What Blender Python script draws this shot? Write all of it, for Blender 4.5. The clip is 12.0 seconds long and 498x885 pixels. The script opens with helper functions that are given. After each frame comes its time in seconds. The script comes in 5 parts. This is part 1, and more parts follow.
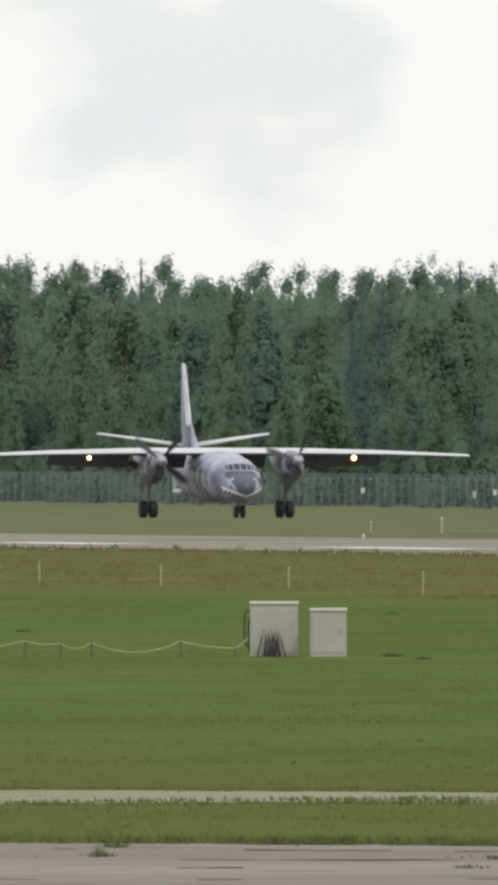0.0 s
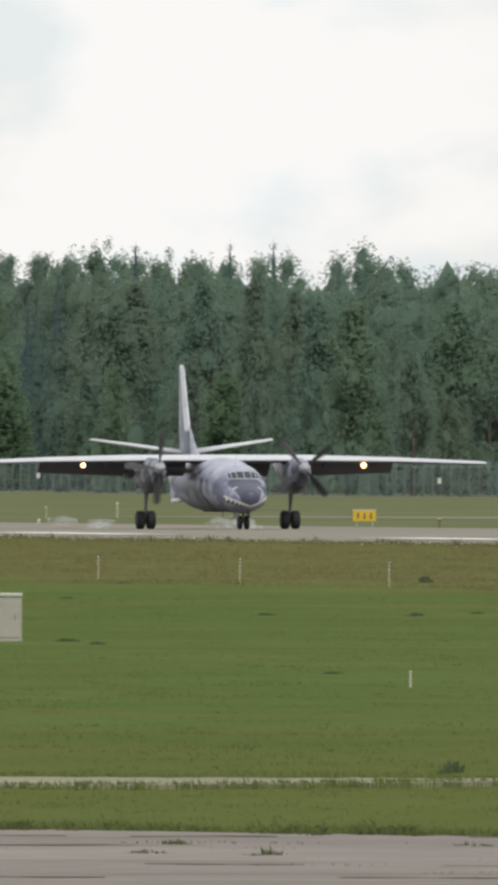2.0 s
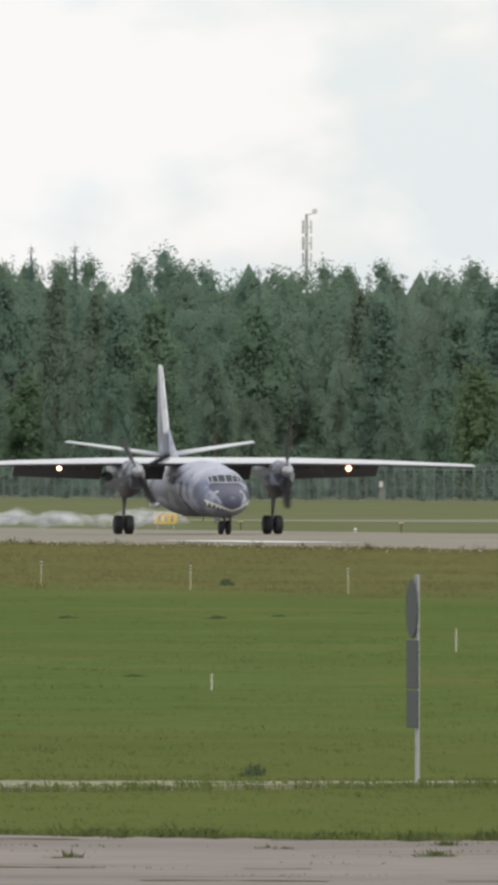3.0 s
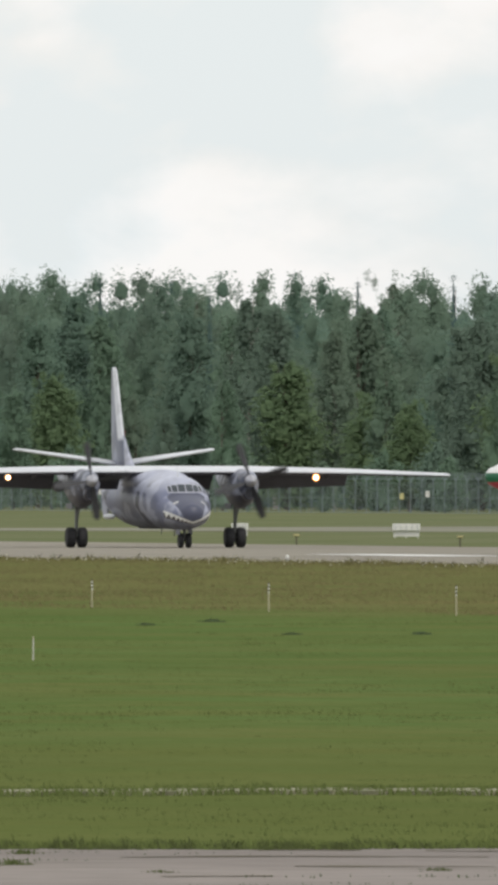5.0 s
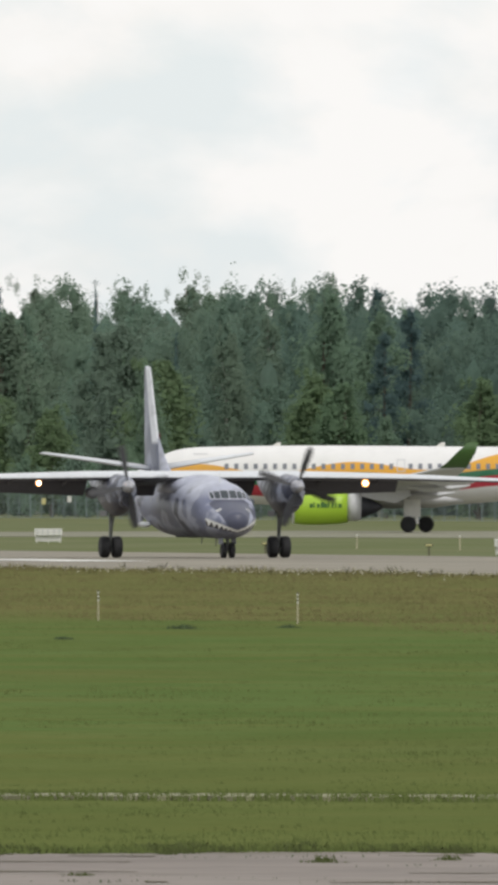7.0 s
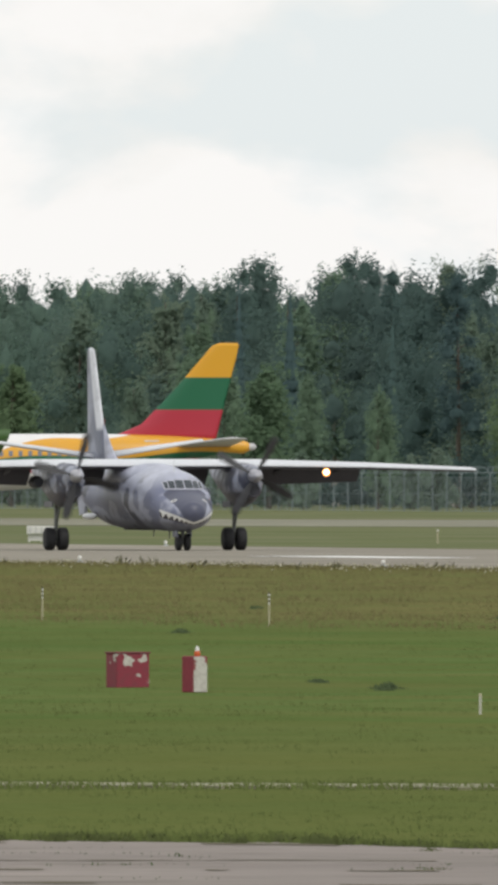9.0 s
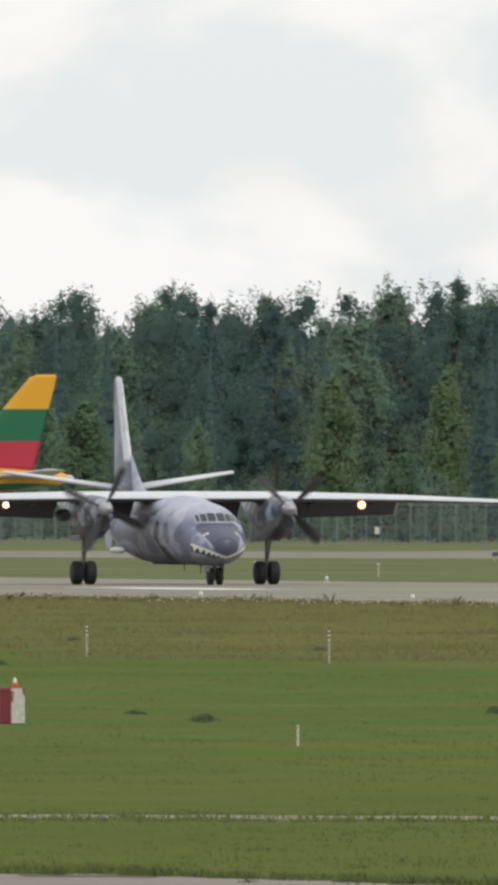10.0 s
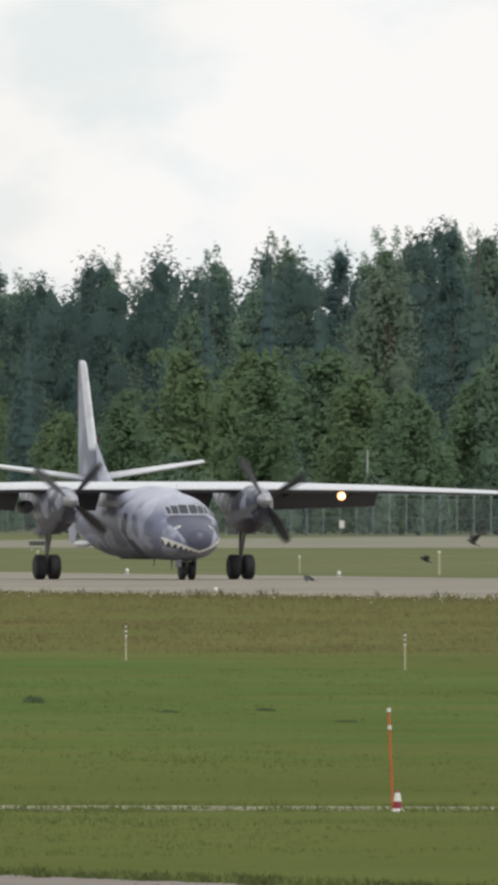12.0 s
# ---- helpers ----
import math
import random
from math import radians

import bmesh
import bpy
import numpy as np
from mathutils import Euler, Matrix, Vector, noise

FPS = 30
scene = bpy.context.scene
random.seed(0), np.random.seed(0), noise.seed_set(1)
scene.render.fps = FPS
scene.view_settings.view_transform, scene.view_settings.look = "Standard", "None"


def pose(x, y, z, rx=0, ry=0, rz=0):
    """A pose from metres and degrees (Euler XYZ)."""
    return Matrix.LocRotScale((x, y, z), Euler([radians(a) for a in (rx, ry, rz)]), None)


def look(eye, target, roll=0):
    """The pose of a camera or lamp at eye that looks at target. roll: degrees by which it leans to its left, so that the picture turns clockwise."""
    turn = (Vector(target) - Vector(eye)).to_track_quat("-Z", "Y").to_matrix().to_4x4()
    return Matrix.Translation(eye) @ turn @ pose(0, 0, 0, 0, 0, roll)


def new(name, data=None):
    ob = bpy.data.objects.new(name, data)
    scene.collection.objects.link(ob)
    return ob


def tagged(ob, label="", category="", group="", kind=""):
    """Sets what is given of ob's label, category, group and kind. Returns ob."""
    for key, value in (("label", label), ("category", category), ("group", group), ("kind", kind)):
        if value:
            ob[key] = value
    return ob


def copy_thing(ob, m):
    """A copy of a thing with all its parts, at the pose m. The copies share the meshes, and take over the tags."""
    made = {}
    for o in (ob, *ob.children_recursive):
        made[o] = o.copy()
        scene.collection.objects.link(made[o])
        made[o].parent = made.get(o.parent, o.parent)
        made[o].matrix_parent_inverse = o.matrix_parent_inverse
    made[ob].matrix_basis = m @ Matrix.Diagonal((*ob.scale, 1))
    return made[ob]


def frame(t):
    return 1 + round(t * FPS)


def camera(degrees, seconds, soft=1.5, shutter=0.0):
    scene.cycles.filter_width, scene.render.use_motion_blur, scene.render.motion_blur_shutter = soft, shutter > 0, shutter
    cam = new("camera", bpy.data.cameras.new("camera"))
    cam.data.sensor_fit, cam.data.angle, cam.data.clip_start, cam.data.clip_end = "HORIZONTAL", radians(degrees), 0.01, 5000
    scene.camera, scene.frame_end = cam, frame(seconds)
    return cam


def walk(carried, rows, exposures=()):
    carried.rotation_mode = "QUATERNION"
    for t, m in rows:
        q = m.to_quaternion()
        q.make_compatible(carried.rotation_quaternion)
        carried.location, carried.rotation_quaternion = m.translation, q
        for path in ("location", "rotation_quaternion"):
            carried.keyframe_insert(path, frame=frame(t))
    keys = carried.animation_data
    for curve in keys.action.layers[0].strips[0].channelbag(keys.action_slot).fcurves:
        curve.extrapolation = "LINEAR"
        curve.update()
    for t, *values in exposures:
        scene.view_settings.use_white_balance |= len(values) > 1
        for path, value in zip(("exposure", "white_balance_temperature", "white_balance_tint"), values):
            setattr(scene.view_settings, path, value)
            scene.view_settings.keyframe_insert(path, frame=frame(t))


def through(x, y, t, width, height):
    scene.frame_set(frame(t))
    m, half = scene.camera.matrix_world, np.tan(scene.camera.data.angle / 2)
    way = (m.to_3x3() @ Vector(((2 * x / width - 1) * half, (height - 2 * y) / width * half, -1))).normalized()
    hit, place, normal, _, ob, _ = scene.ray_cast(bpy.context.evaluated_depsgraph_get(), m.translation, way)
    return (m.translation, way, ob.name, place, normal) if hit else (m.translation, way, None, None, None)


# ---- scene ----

# ---------------------------------------------------------------- camera
EYE_Z = 4.0
CAM_ROWS = [(0.0, -0.0, 0.0485), (0.5, -0.1055, 0.0401), (1.0, -0.1933, 0.0332), (1.5, -0.3423, 0.0258), (2.0, -0.5672, 0.0223), (2.5, -0.7497, 0.0272), (3.0, -0.9144, 0.0272), (3.5, -1.1048, 0.0366), (3.7, -1.1955, 0.0485), (5.3, -1.7351, 0.0378), (5.5, -1.7894, 0.0329), (6.0, -1.9462, 0.0201), (6.5, -2.103, 0.0329), (7.0, -2.2786, 0.0506), (7.2, -2.3467, 0.0585), (8.8, -3.0145, 0.0197), (9.0, -3.0954, 0.0281), (9.5, -3.2483, 0.0705), (10.0, -3.414, 0.0833), (10.5, -3.6379, 0.0833), (11.0, -3.8391, 0.0646), (11.5, -4.0413, 0.0754), (12.0, -4.2228, 0.0646)]   # seconds, yaw, pitch
cam = camera(0.87, 12.0, soft=4.6, shutter=0.15)
walk(cam, [(t, pose(0, 0, EYE_Z, 90 + pitch, 0, yaw)) for t, yaw, pitch in CAM_ROWS])

# the runway's frame: p metres across from the camera, q metres along, against the landing direction
A0 = 9.30
CA, SA = math.cos(radians(A0)), math.sin(radians(A0))


def rw(p, q, z=0.0):
    return Vector((p * CA - q * SA, p * SA + q * CA, z))


PLANE_P = 300.55
PLANE_ROWS = [(0.0, 1846.84, 1.25), (0.5, 1819.27, 0.82), (1.0, 1792.3, 0.47), (1.5, 1764.59, 0.15), (2.0, 1737.69, 0.0), (2.5, 1710.72, 0.0), (3.0, 1682.95, 0.0), (3.5, 1655.69, 0.0), (5.5, 1552.12, 0.0), (6.0, 1527.79, 0.0), (6.5, 1503.31, 0.0), (7.0, 1479.38, 0.0), (9.0, 1388.47, 0.0), (9.5, 1367.2, 0.0), (10.0, 1346.25, 0.0), (10.5, 1325.49, 0.0), (11.0, 1305.2, 0.0), (11.5, 1285.9, 0.0), (12.0, 1267.55, 0.0)]   # seconds, q of the main wheels, height of the wheels over the runway

# ---------------------------------------------------------------- world, sun
SUN_ELEV, SUN_AZ = 48.0, 150.0      # degrees; azimuth from +Y clockwise
world = bpy.data.worlds.new("sky")
scene.world = world
world.use_nodes = True
wn = world.node_tree
wn.nodes.clear()


def wnode(kind, **kw):
    n = wn.nodes.new(kind)
    for k, v in kw.items():
        n.inputs[k].default_value = v
    return n


sky = wn.nodes.new("ShaderNodeTexSky")
sky.sky_type = "NISHITA"
sky.sun_disc = False
sky.sun_elevation = radians(SUN_ELEV)
sky.sun_rotation = radians(SUN_AZ)
bg_sky = wnode("ShaderNodeBackground", Strength=0.12)
wn.links.new(sky.outputs[0], bg_sky.inputs[0])
# thick broken cloud: broad masses with soft edges, finer curls inside
tc = wn.nodes.new("ShaderNodeTexCoord")
mp = wn.nodes.new("ShaderNodeMapping")
mp.inputs["Scale"].default_value = (1.0, 1.0, 1.7)
wn.links.new(tc.outputs["Generated"], mp.inputs[0])
n_big = wnode("ShaderNodeTexNoise", Scale=75.0, Detail=6.0, Roughness=0.5, Distortion=0.15)
n_fine = wnode("ShaderNodeTexNoise", Scale=150.0, Detail=5.0, Roughness=0.5, Distortion=0.1)
for n in (n_big, n_fine):
    wn.links.new(mp.outputs[0], n.inputs["Vector"])
ramp = wn.nodes.new("ShaderNodeValToRGB")
ramp.color_ramp.elements[0].position, ramp.color_ramp.elements[1].position = 0.43, 0.52
ramp.color_ramp.elements[0].color = (0.86, 0.86, 0.86, 1)
ramp.color_ramp.elements[1].color = (1, 1, 1, 1)
wn.links.new(n_big.outputs[0], ramp.inputs[0])
add_w = wn.nodes.new("ShaderNodeMath")
add_w.operation = "MULTIPLY_ADD"
add_w.inputs[1].default_value = 0.35
wn.links.new(n_fine.outputs[0], add_w.inputs[0])
wn.links.new(n_big.outputs[0], add_w.inputs[2])
tone = wn.nodes.new("ShaderNodeValToRGB")
tone.color_ramp.elements[0].position, tone.color_ramp.elements[1].position = 0.57, 0.69
tone.color_ramp.elements[0].color = (0.84, 0.895, 0.915, 1)
tone.color_ramp.elements[1].color = (0.96, 0.945, 0.925, 1)
wn.links.new(add_w.outputs[0], tone.inputs[0])
bg_cloud = wnode("ShaderNodeBackground", Strength=1.0)
wn.links.new(tone.outputs[0], bg_cloud.inputs[0])
mix_w = wn.nodes.new("ShaderNodeMixShader")
wn.links.new(ramp.outputs[0], mix_w.inputs[0])
wn.links.new(bg_sky.outputs[0], mix_w.inputs[1])
wn.links.new(bg_cloud.outputs[0], mix_w.inputs[2])
w_out = wn.nodes.new("ShaderNodeOutputWorld")
wn.links.new(mix_w.outputs[0], w_out.inputs[0])

sun = new("sun", bpy.data.lights.new("sun", "SUN"))
sun.data.energy, sun.data.angle, sun.data.color = 1.1, radians(14), (1.0, 0.96, 0.9)
_az, _el = radians(SUN_AZ), radians(SUN_ELEV)
_to_sun = Vector((math.sin(_az) * math.cos(_el), math.cos(_az) * math.cos(_el), math.sin(_el)))
sun.matrix_world = look(_to_sun * 100, (0, 0, 0))


# ---------------------------------------------------------------- materials
def material(name, color, rough=0.6, metal=0.0, vary=0.25, scale=3.0, bump=0.0, bump_scale=20.0, emit=0.0, per_object=0.0, per_island=0.0, spec=0.5):
    m = bpy.data.materials.new(name)
    m.use_nodes = True
    nt = m.node_tree
    b = nt.nodes["Principled BSDF"]
    b.inputs["Roughness"].default_value, b.inputs["Metallic"].default_value = rough, metal
    b.inputs["Specular IOR Level"].default_value = spec
    c = (*color, 1)
    coord = nt.nodes.new("ShaderNodeTexCoord")
    n1, n2 = nt.nodes.new("ShaderNodeTexNoise"), nt.nodes.new("ShaderNodeTexNoise")
    n1.inputs["Scale"].default_value, n2.inputs["Scale"].default_value = scale, scale * 7.3
    n1.inputs["Detail"].default_value = n2.inputs["Detail"].default_value = 5
    for n in (n1, n2):
        nt.links.new(coord.outputs["Object"], n.inputs["Vector"])
    add = nt.nodes.new("ShaderNodeMath")
    add.operation = "ADD"
    nt.links.new(n1.outputs[0], add.inputs[0])
    nt.links.new(n2.outputs[0], add.inputs[1])
    last = add.outputs[0]
    for source, amount in (("ShaderNodeObjectInfo", per_object), ("ShaderNodeNewGeometry", per_island)):
        if amount:
            src = nt.nodes.new(source)
            k = nt.nodes.new("ShaderNodeMath")
            k.operation = "MULTIPLY_ADD"
            k.inputs[1].default_value = amount
            nt.links.new(src.outputs["Random" if amount is per_object and source.endswith("Info") else "Random Per Island"], k.inputs[0])
            nt.links.new(last, k.inputs[2])
            last = k.outputs[0]
    rng = nt.nodes.new("ShaderNodeMapRange")
    top = 1.45 + per_object + per_island
    rng.inputs["From Min"].default_value, rng.inputs["From Max"].default_value = 0.55, top
    rng.inputs["To Min"].default_value, rng.inputs["To Max"].default_value = 1 - vary, 1 + vary
    nt.links.new(last, rng.inputs[0])
    mul = nt.nodes.new("ShaderNodeVectorMath")
    mul.operation = "SCALE"
    mul.inputs[0].default_value = color
    nt.links.new(rng.outputs[0], mul.inputs["Scale"])
    nt.links.new(mul.outputs[0], b.inputs["Base Color"])
    if bump:
        bn, bp = nt.nodes.new("ShaderNodeTexNoise"), nt.nodes.new("ShaderNodeBump")
        bn.inputs["Scale"].default_value, bn.inputs["Detail"].default_value = bump_scale, 4
        bp.inputs["Strength"].default_value = bump
        nt.links.new(coord.outputs["Object"], bn.inputs["Vector"])
        nt.links.new(bn.outputs[0], bp.inputs["Height"])
        nt.links.new(bp.outputs[0], b.inputs["Normal"])
    if emit:
        b.inputs["Emission Color"].default_value, b.inputs["Emission Strength"].default_value = c, emit
    return m


class Paint:
    """Small helper to write a paint scheme as node arithmetic on the thing's own coordinates."""

    def __init__(self, name, rough=0.45, metal=0.0):
        self.m = bpy.data.materials.new(name)
        self.m.use_nodes = True
        self.nt = self.m.node_tree
        self.b = self.nt.nodes["Principled BSDF"]
        self.b.inputs["Roughness"].default_value, self.b.inputs["Metallic"].default_value = rough, metal
        self.coord = self.nt.nodes.new("ShaderNodeTexCoord").outputs["Object"]
        sep = self.nt.nodes.new("ShaderNodeSeparateXYZ")
        self.nt.links.new(self.coord, sep.inputs[0])
        self.x, self.y, self.z = sep.outputs

    def put(self, value, socket):
        if isinstance(value, (int, float)):
            socket.default_value = value
        elif isinstance(value, tuple):
            socket.default_value = (*value, 1) if len(socket.default_value) == 4 else value
        else:
            self.nt.links.new(value, socket)

    def op(self, kind, a, b=0.0, c=0.0):
        n = self.nt.nodes.new("ShaderNodeMath")
        n.operation = kind
        for value, socket in zip((a, b, c), n.inputs):
            self.put(value, socket)
        return n.outputs[0]

    def step(self, a, b, soft=0.02):
        """1 where a > b, over a soft edge."""
        n = self.nt.nodes.new("ShaderNodeMapRange")
        self.put(self.op("SUBTRACT", a, b), n.inputs[0])
        n.inputs["From Min"].default_value, n.inputs["From Max"].default_value = -soft, soft
        return n.outputs[0]

    def noise(self, scale, detail=4.0, stretch=(1, 1, 1), rough=0.5):
        mp_ = self.nt.nodes.new("ShaderNodeMapping")
        mp_.inputs["Scale"].default_value = stretch
        self.nt.links.new(self.coord, mp_.inputs[0])
        n = self.nt.nodes.new("ShaderNodeTexNoise")
        n.inputs["Scale"].default_value, n.inputs["Detail"].default_value, n.inputs["Roughness"].default_value = scale, detail, rough
        self.nt.links.new(mp_.outputs[0], n.inputs["Vector"])
        return n.outputs[0]

    def mix(self, fac, a, b):
        n = self.nt.nodes.new("ShaderNodeMix")
        n.data_type = "RGBA"
        self.put(fac, n.inputs["Factor"])
        self.put(a, n.inputs[6])
        self.put(b, n.inputs[7])
        return n.outputs[2]

    def bump(self, height, strength=0.2, distance=0.05):
        n = self.nt.nodes.new("ShaderNodeBump")
        n.inputs["Strength"].default_value, n.inputs["Distance"].default_value = strength, distance
        self.nt.links.new(height, n.inputs["Height"])
        self.nt.links.new(n.outputs[0], self.b.inputs["Normal"])

    def leafy(self, color, through):
        """Finish as thin leaves: part of the light passes through."""
        tr, mx = self.nt.nodes.new("ShaderNodeBsdfTranslucent"), self.nt.nodes.new("ShaderNodeMixShader")
        mx.inputs[0].default_value = through
        self.put(color, tr.inputs[0])
        self.nt.links.new(self.b.outputs[0], mx.inputs[1])
        self.nt.links.new(tr.outputs[0], mx.inputs[2])
        self.nt.links.new(mx.outputs[0], self.nt.nodes["Material Output"].inputs[0])
        return self.done(color)

    def done(self, color):
        self.put(color, self.b.inputs["Base Color"])
        return self.m


def turf_material():
    k = Paint("turf", rough=0.9)
    k.b.inputs["Specular IOR Level"].default_value = 0.0
    # distance across from the camera to the runway's line
    p = k.op("ADD", k.op("MULTIPLY", k.x, CA), k.op("MULTIPLY", k.y, SA))
    wob = k.noise(0.05, 3)
    col = k.mix(k.step(k.noise(0.035, 5), 0.5, 0.16), (0.094, 0.146, 0.044), (0.116, 0.167, 0.057))
    col = k.mix(k.step(k.noise(0.11, 6), 0.56, 0.12), col, (0.136, 0.150, 0.052))
    col = k.mix(k.op("MULTIPLY", k.step(k.noise(0.6, 5), 0.58, 0.1), 0.6), col, (0.072, 0.114, 0.028))
    dry = k.mix(k.step(k.noise(0.08, 5), 0.5, 0.15), (0.164, 0.147, 0.062), (0.138, 0.146, 0.058))
    in_dry = k.op("MULTIPLY", k.step(k.op("ADD", p, k.op("MULTIPLY", wob, 22)), 184, 9), k.op("SUBTRACT", 1, k.step(p, 300, 8)))
    col = k.mix(in_dry, col, dry)
    # grass beyond the runway is paler, with haze put into its colour
    far = k.mix(k.step(k.noise(0.02, 4), 0.5, 0.12), (0.155, 0.174, 0.098), (0.184, 0.187, 0.114))
    col = k.mix(k.step(p, 300, 8), col, far)
    near = k.op("SUBTRACT", 1, k.step(k.op("ADD", k.y, k.op("MULTIPLY", wob, 120)), 545, 45))
    col = k.mix(k.op("MULTIPLY", near, 0.75), col, (0.122, 0.136, 0.044))
    # mower streaks and thin worn bands
    col = k.mix(k.op("MULTIPLY", k.step(k.noise(0.30, 4, (0.35, 0.10, 1)), 0.52, 0.16), 0.40), col, (0.082, 0.112, 0.036))
    col = k.mix(k.op("MULTIPLY", k.step(k.noise(0.42, 4, (0.30, 0.16, 1)), 0.56, 0.14), 0.28), col, (0.160, 0.172, 0.066))
    col = k.mix(k.op("MULTIPLY", k.step(k.noise(2.5, 4), 0.55, 0.15), 0.25), col, (0.06, 0.08, 0.02))
    k.bump(k.noise(3.0, 6), 0.6, 0.1)
    return k.done(col)


def paving_material(name, base, joint=True):
    k = Paint(name, rough=0.9)
    k.b.inputs["Specular IOR Level"].default_value = 0.05
    a, b = base, tuple(0.72 * v for v in base)
    col = k.mix(k.step(k.noise(0.06, 6), 0.5, 0.14), a, b)
    col = k.mix(k.op("MULTIPLY", k.step(k.noise(1.1, 6), 0.56, 0.12), 0.5), col, tuple(0.6 * v for v in base))
    if joint:
        # dirt in cracks and joints
        col = k.mix(k.op("MULTIPLY", k.step(k.noise(0.5, 5, (0.35, 1.0, 1.0)), 0.62, 0.04), 0.5), col, (0.13, 0.12, 0.09))
    k.bump(k.noise(8.0, 5), 0.3, 0.02)
    return k.done(col)


M_TURF = turf_material()
M_RUNWAY = paving_material("runway_concrete", (0.31, 0.285, 0.235), False)
M_APRON = paving_material("old_concrete", (0.30, 0.265, 0.24))
M_TAXI = paving_material("taxiway_concrete", (0.27, 0.265, 0.20), False)
M_MARK = material("road_paint", (0.78, 0.78, 0.75), 0.6, vary=0.15, scale=0.5)
M_GRAVEL = material("dry_gravel", (0.22, 0.215, 0.125), 0.9, vary=0.35, scale=0.4, bump=0.6, bump_scale=4)
M_GRASS = material("grass_blades", (0.120, 0.150, 0.049), 0.8, vary=0.14, scale=0.06, per_island=0.15, spec=0.0)
M_DRY = material("dry_grass", (0.166, 0.153, 0.068), 0.8, vary=0.2, scale=0.1, per_island=0.5, spec=0.0)
M_WEED = material("weed_stems", (0.095, 0.095, 0.045), 0.8, vary=0.3, scale=0.3, per_island=0.5, spec=0.0)
M_FLOWER = material("pale_seed_heads", (0.48, 0.46, 0.34), 0.8, vary=0.25, scale=1)
M_WHITE = material("white_paint", (0.72, 0.71, 0.67), 0.5, vary=0.12, scale=2, bump=0.05)
M_CABINET = material("cream_cabinet_paint", (0.42, 0.40, 0.345), 0.5, vary=0.10, scale=1.6)
M_LID = material("cabinet_lid_paint", (0.60, 0.58, 0.50), 0.45, vary=0.08, scale=3)
M_CABLE = material("black_cable", (0.03, 0.03, 0.03), 0.6, vary=0.3)
M_ROPE = material("pale_rope", (0.36, 0.39, 0.22), 0.8, vary=0.2, scale=9)
M_STAKE = material("weathered_stake", (0.12, 0.11, 0.07), 0.8, vary=0.3)
M_STEEL = material("galvanised_steel", (0.40, 0.42, 0.42), 0.5, 0.3, vary=0.15)
M_FENCE = material("fence_grey", (0.25, 0.30, 0.32), 0.6, 0.2, vary=0.2)
M_SIGNBACK = material("grey_sign_back", (0.065, 0.075, 0.078), 0.55, 0.2, vary=0.15)
M_RED = material("faded_red_paint", (0.24, 0.028, 0.045), 0.65, vary=0.25, scale=2.5, bump=0.1)
M_ORANGE = material("orange_paint", (0.55, 0.11, 0.03), 0.6, vary=0.2)
M_YELLOW = material("yellow_paint", (0.70, 0.45, 0.03), 0.5, vary=0.12)
M_TYRE = material("tyre_rubber", (0.022, 0.022, 0.024), 0.75, vary=0.3, scale=6)
M_RIM = material("wheel_rim", (0.30, 0.31, 0.32), 0.4, 0.5, vary=0.2)
M_DARK = material("dark_metal", (0.035, 0.036, 0.045), 0.5, 0.2, vary=0.3)
M_BLADE = material("propeller_black", (0.03, 0.03, 0.033), 0.5, vary=0.2)
M_SPINNER = material("bare_spinner", (0.42, 0.42, 0.45), 0.35, 0.4, vary=0.12)
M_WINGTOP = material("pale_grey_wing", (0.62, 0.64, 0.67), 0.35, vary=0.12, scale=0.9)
# dark grey of flaps and fairings, also painted shade under the wing
M_WINGUNDER = material("flap_grey_and_shade", (0.070, 0.068, 0.085), 0.55, vary=0.25, scale=1)
M_STRUT = material("gear_leg", (0.20, 0.21, 0.20), 0.5, 0.3, vary=0.2)
M_GLASS = material("cockpit_glass", (0.035, 0.045, 0.055), 0.06, vary=0.15)
M_LAMP = material("landing_lamp", (1.0, 0.80, 0.55), 0.3, vary=0.02, emit=12.0)
M_GLOW = material("lamp_halo", (1.0, 0.42, 0.13), 0.3, vary=0.02, emit=2.4)
M_CABINGLASS = material("cabin_window_glass", (0.20, 0.21, 0.24), 0.15, vary=0.15)
M_LIME = material("lime_cowl", (0.36, 0.56, 0.04), 0.35, vary=0.06, scale=1)
M_GREYLINER = material("airliner_grey", (0.55, 0.55, 0.56), 0.4, vary=0.1)


def leaf_paint(name, tones, through=0.5):
    """Foliage whose hue differs from tree to tree, mottled within a crown; light shines through the leaves."""
    k = Paint(name, rough=0.8)
    k.b.inputs["Specular IOR Level"].default_value = 0.05
    pick = k.nt.nodes.new("ShaderNodeObjectInfo").outputs["Random"]
    col = tones[0]
    for i, tone in enumerate(tones[1:]):
        col = k.mix(k.step(pick, (i + 1) / len(tones), 0.06), col, tone)
    col = k.mix(k.op("MULTIPLY", k.step(k.noise(0.30, 3), 0.5, 0.16), 0.30), col, tuple(0.72 * v for v in tones[0]))
    col = k.mix(k.op("MULTIPLY", k.step(k.noise(1.6, 4), 0.52, 0.2), 0.22), col, tuple(1.25 * v for v in tones[-1]))
    # sprays of leaves, lighter and darker
    col = k.mix(k.op("MULTIPLY", k.step(k.noise(5.0, 5, rough=0.65), 0.52, 0.10), 0.35), col, tuple(0.66 * v for v in tones[0]))
    return k.leafy(col, through)


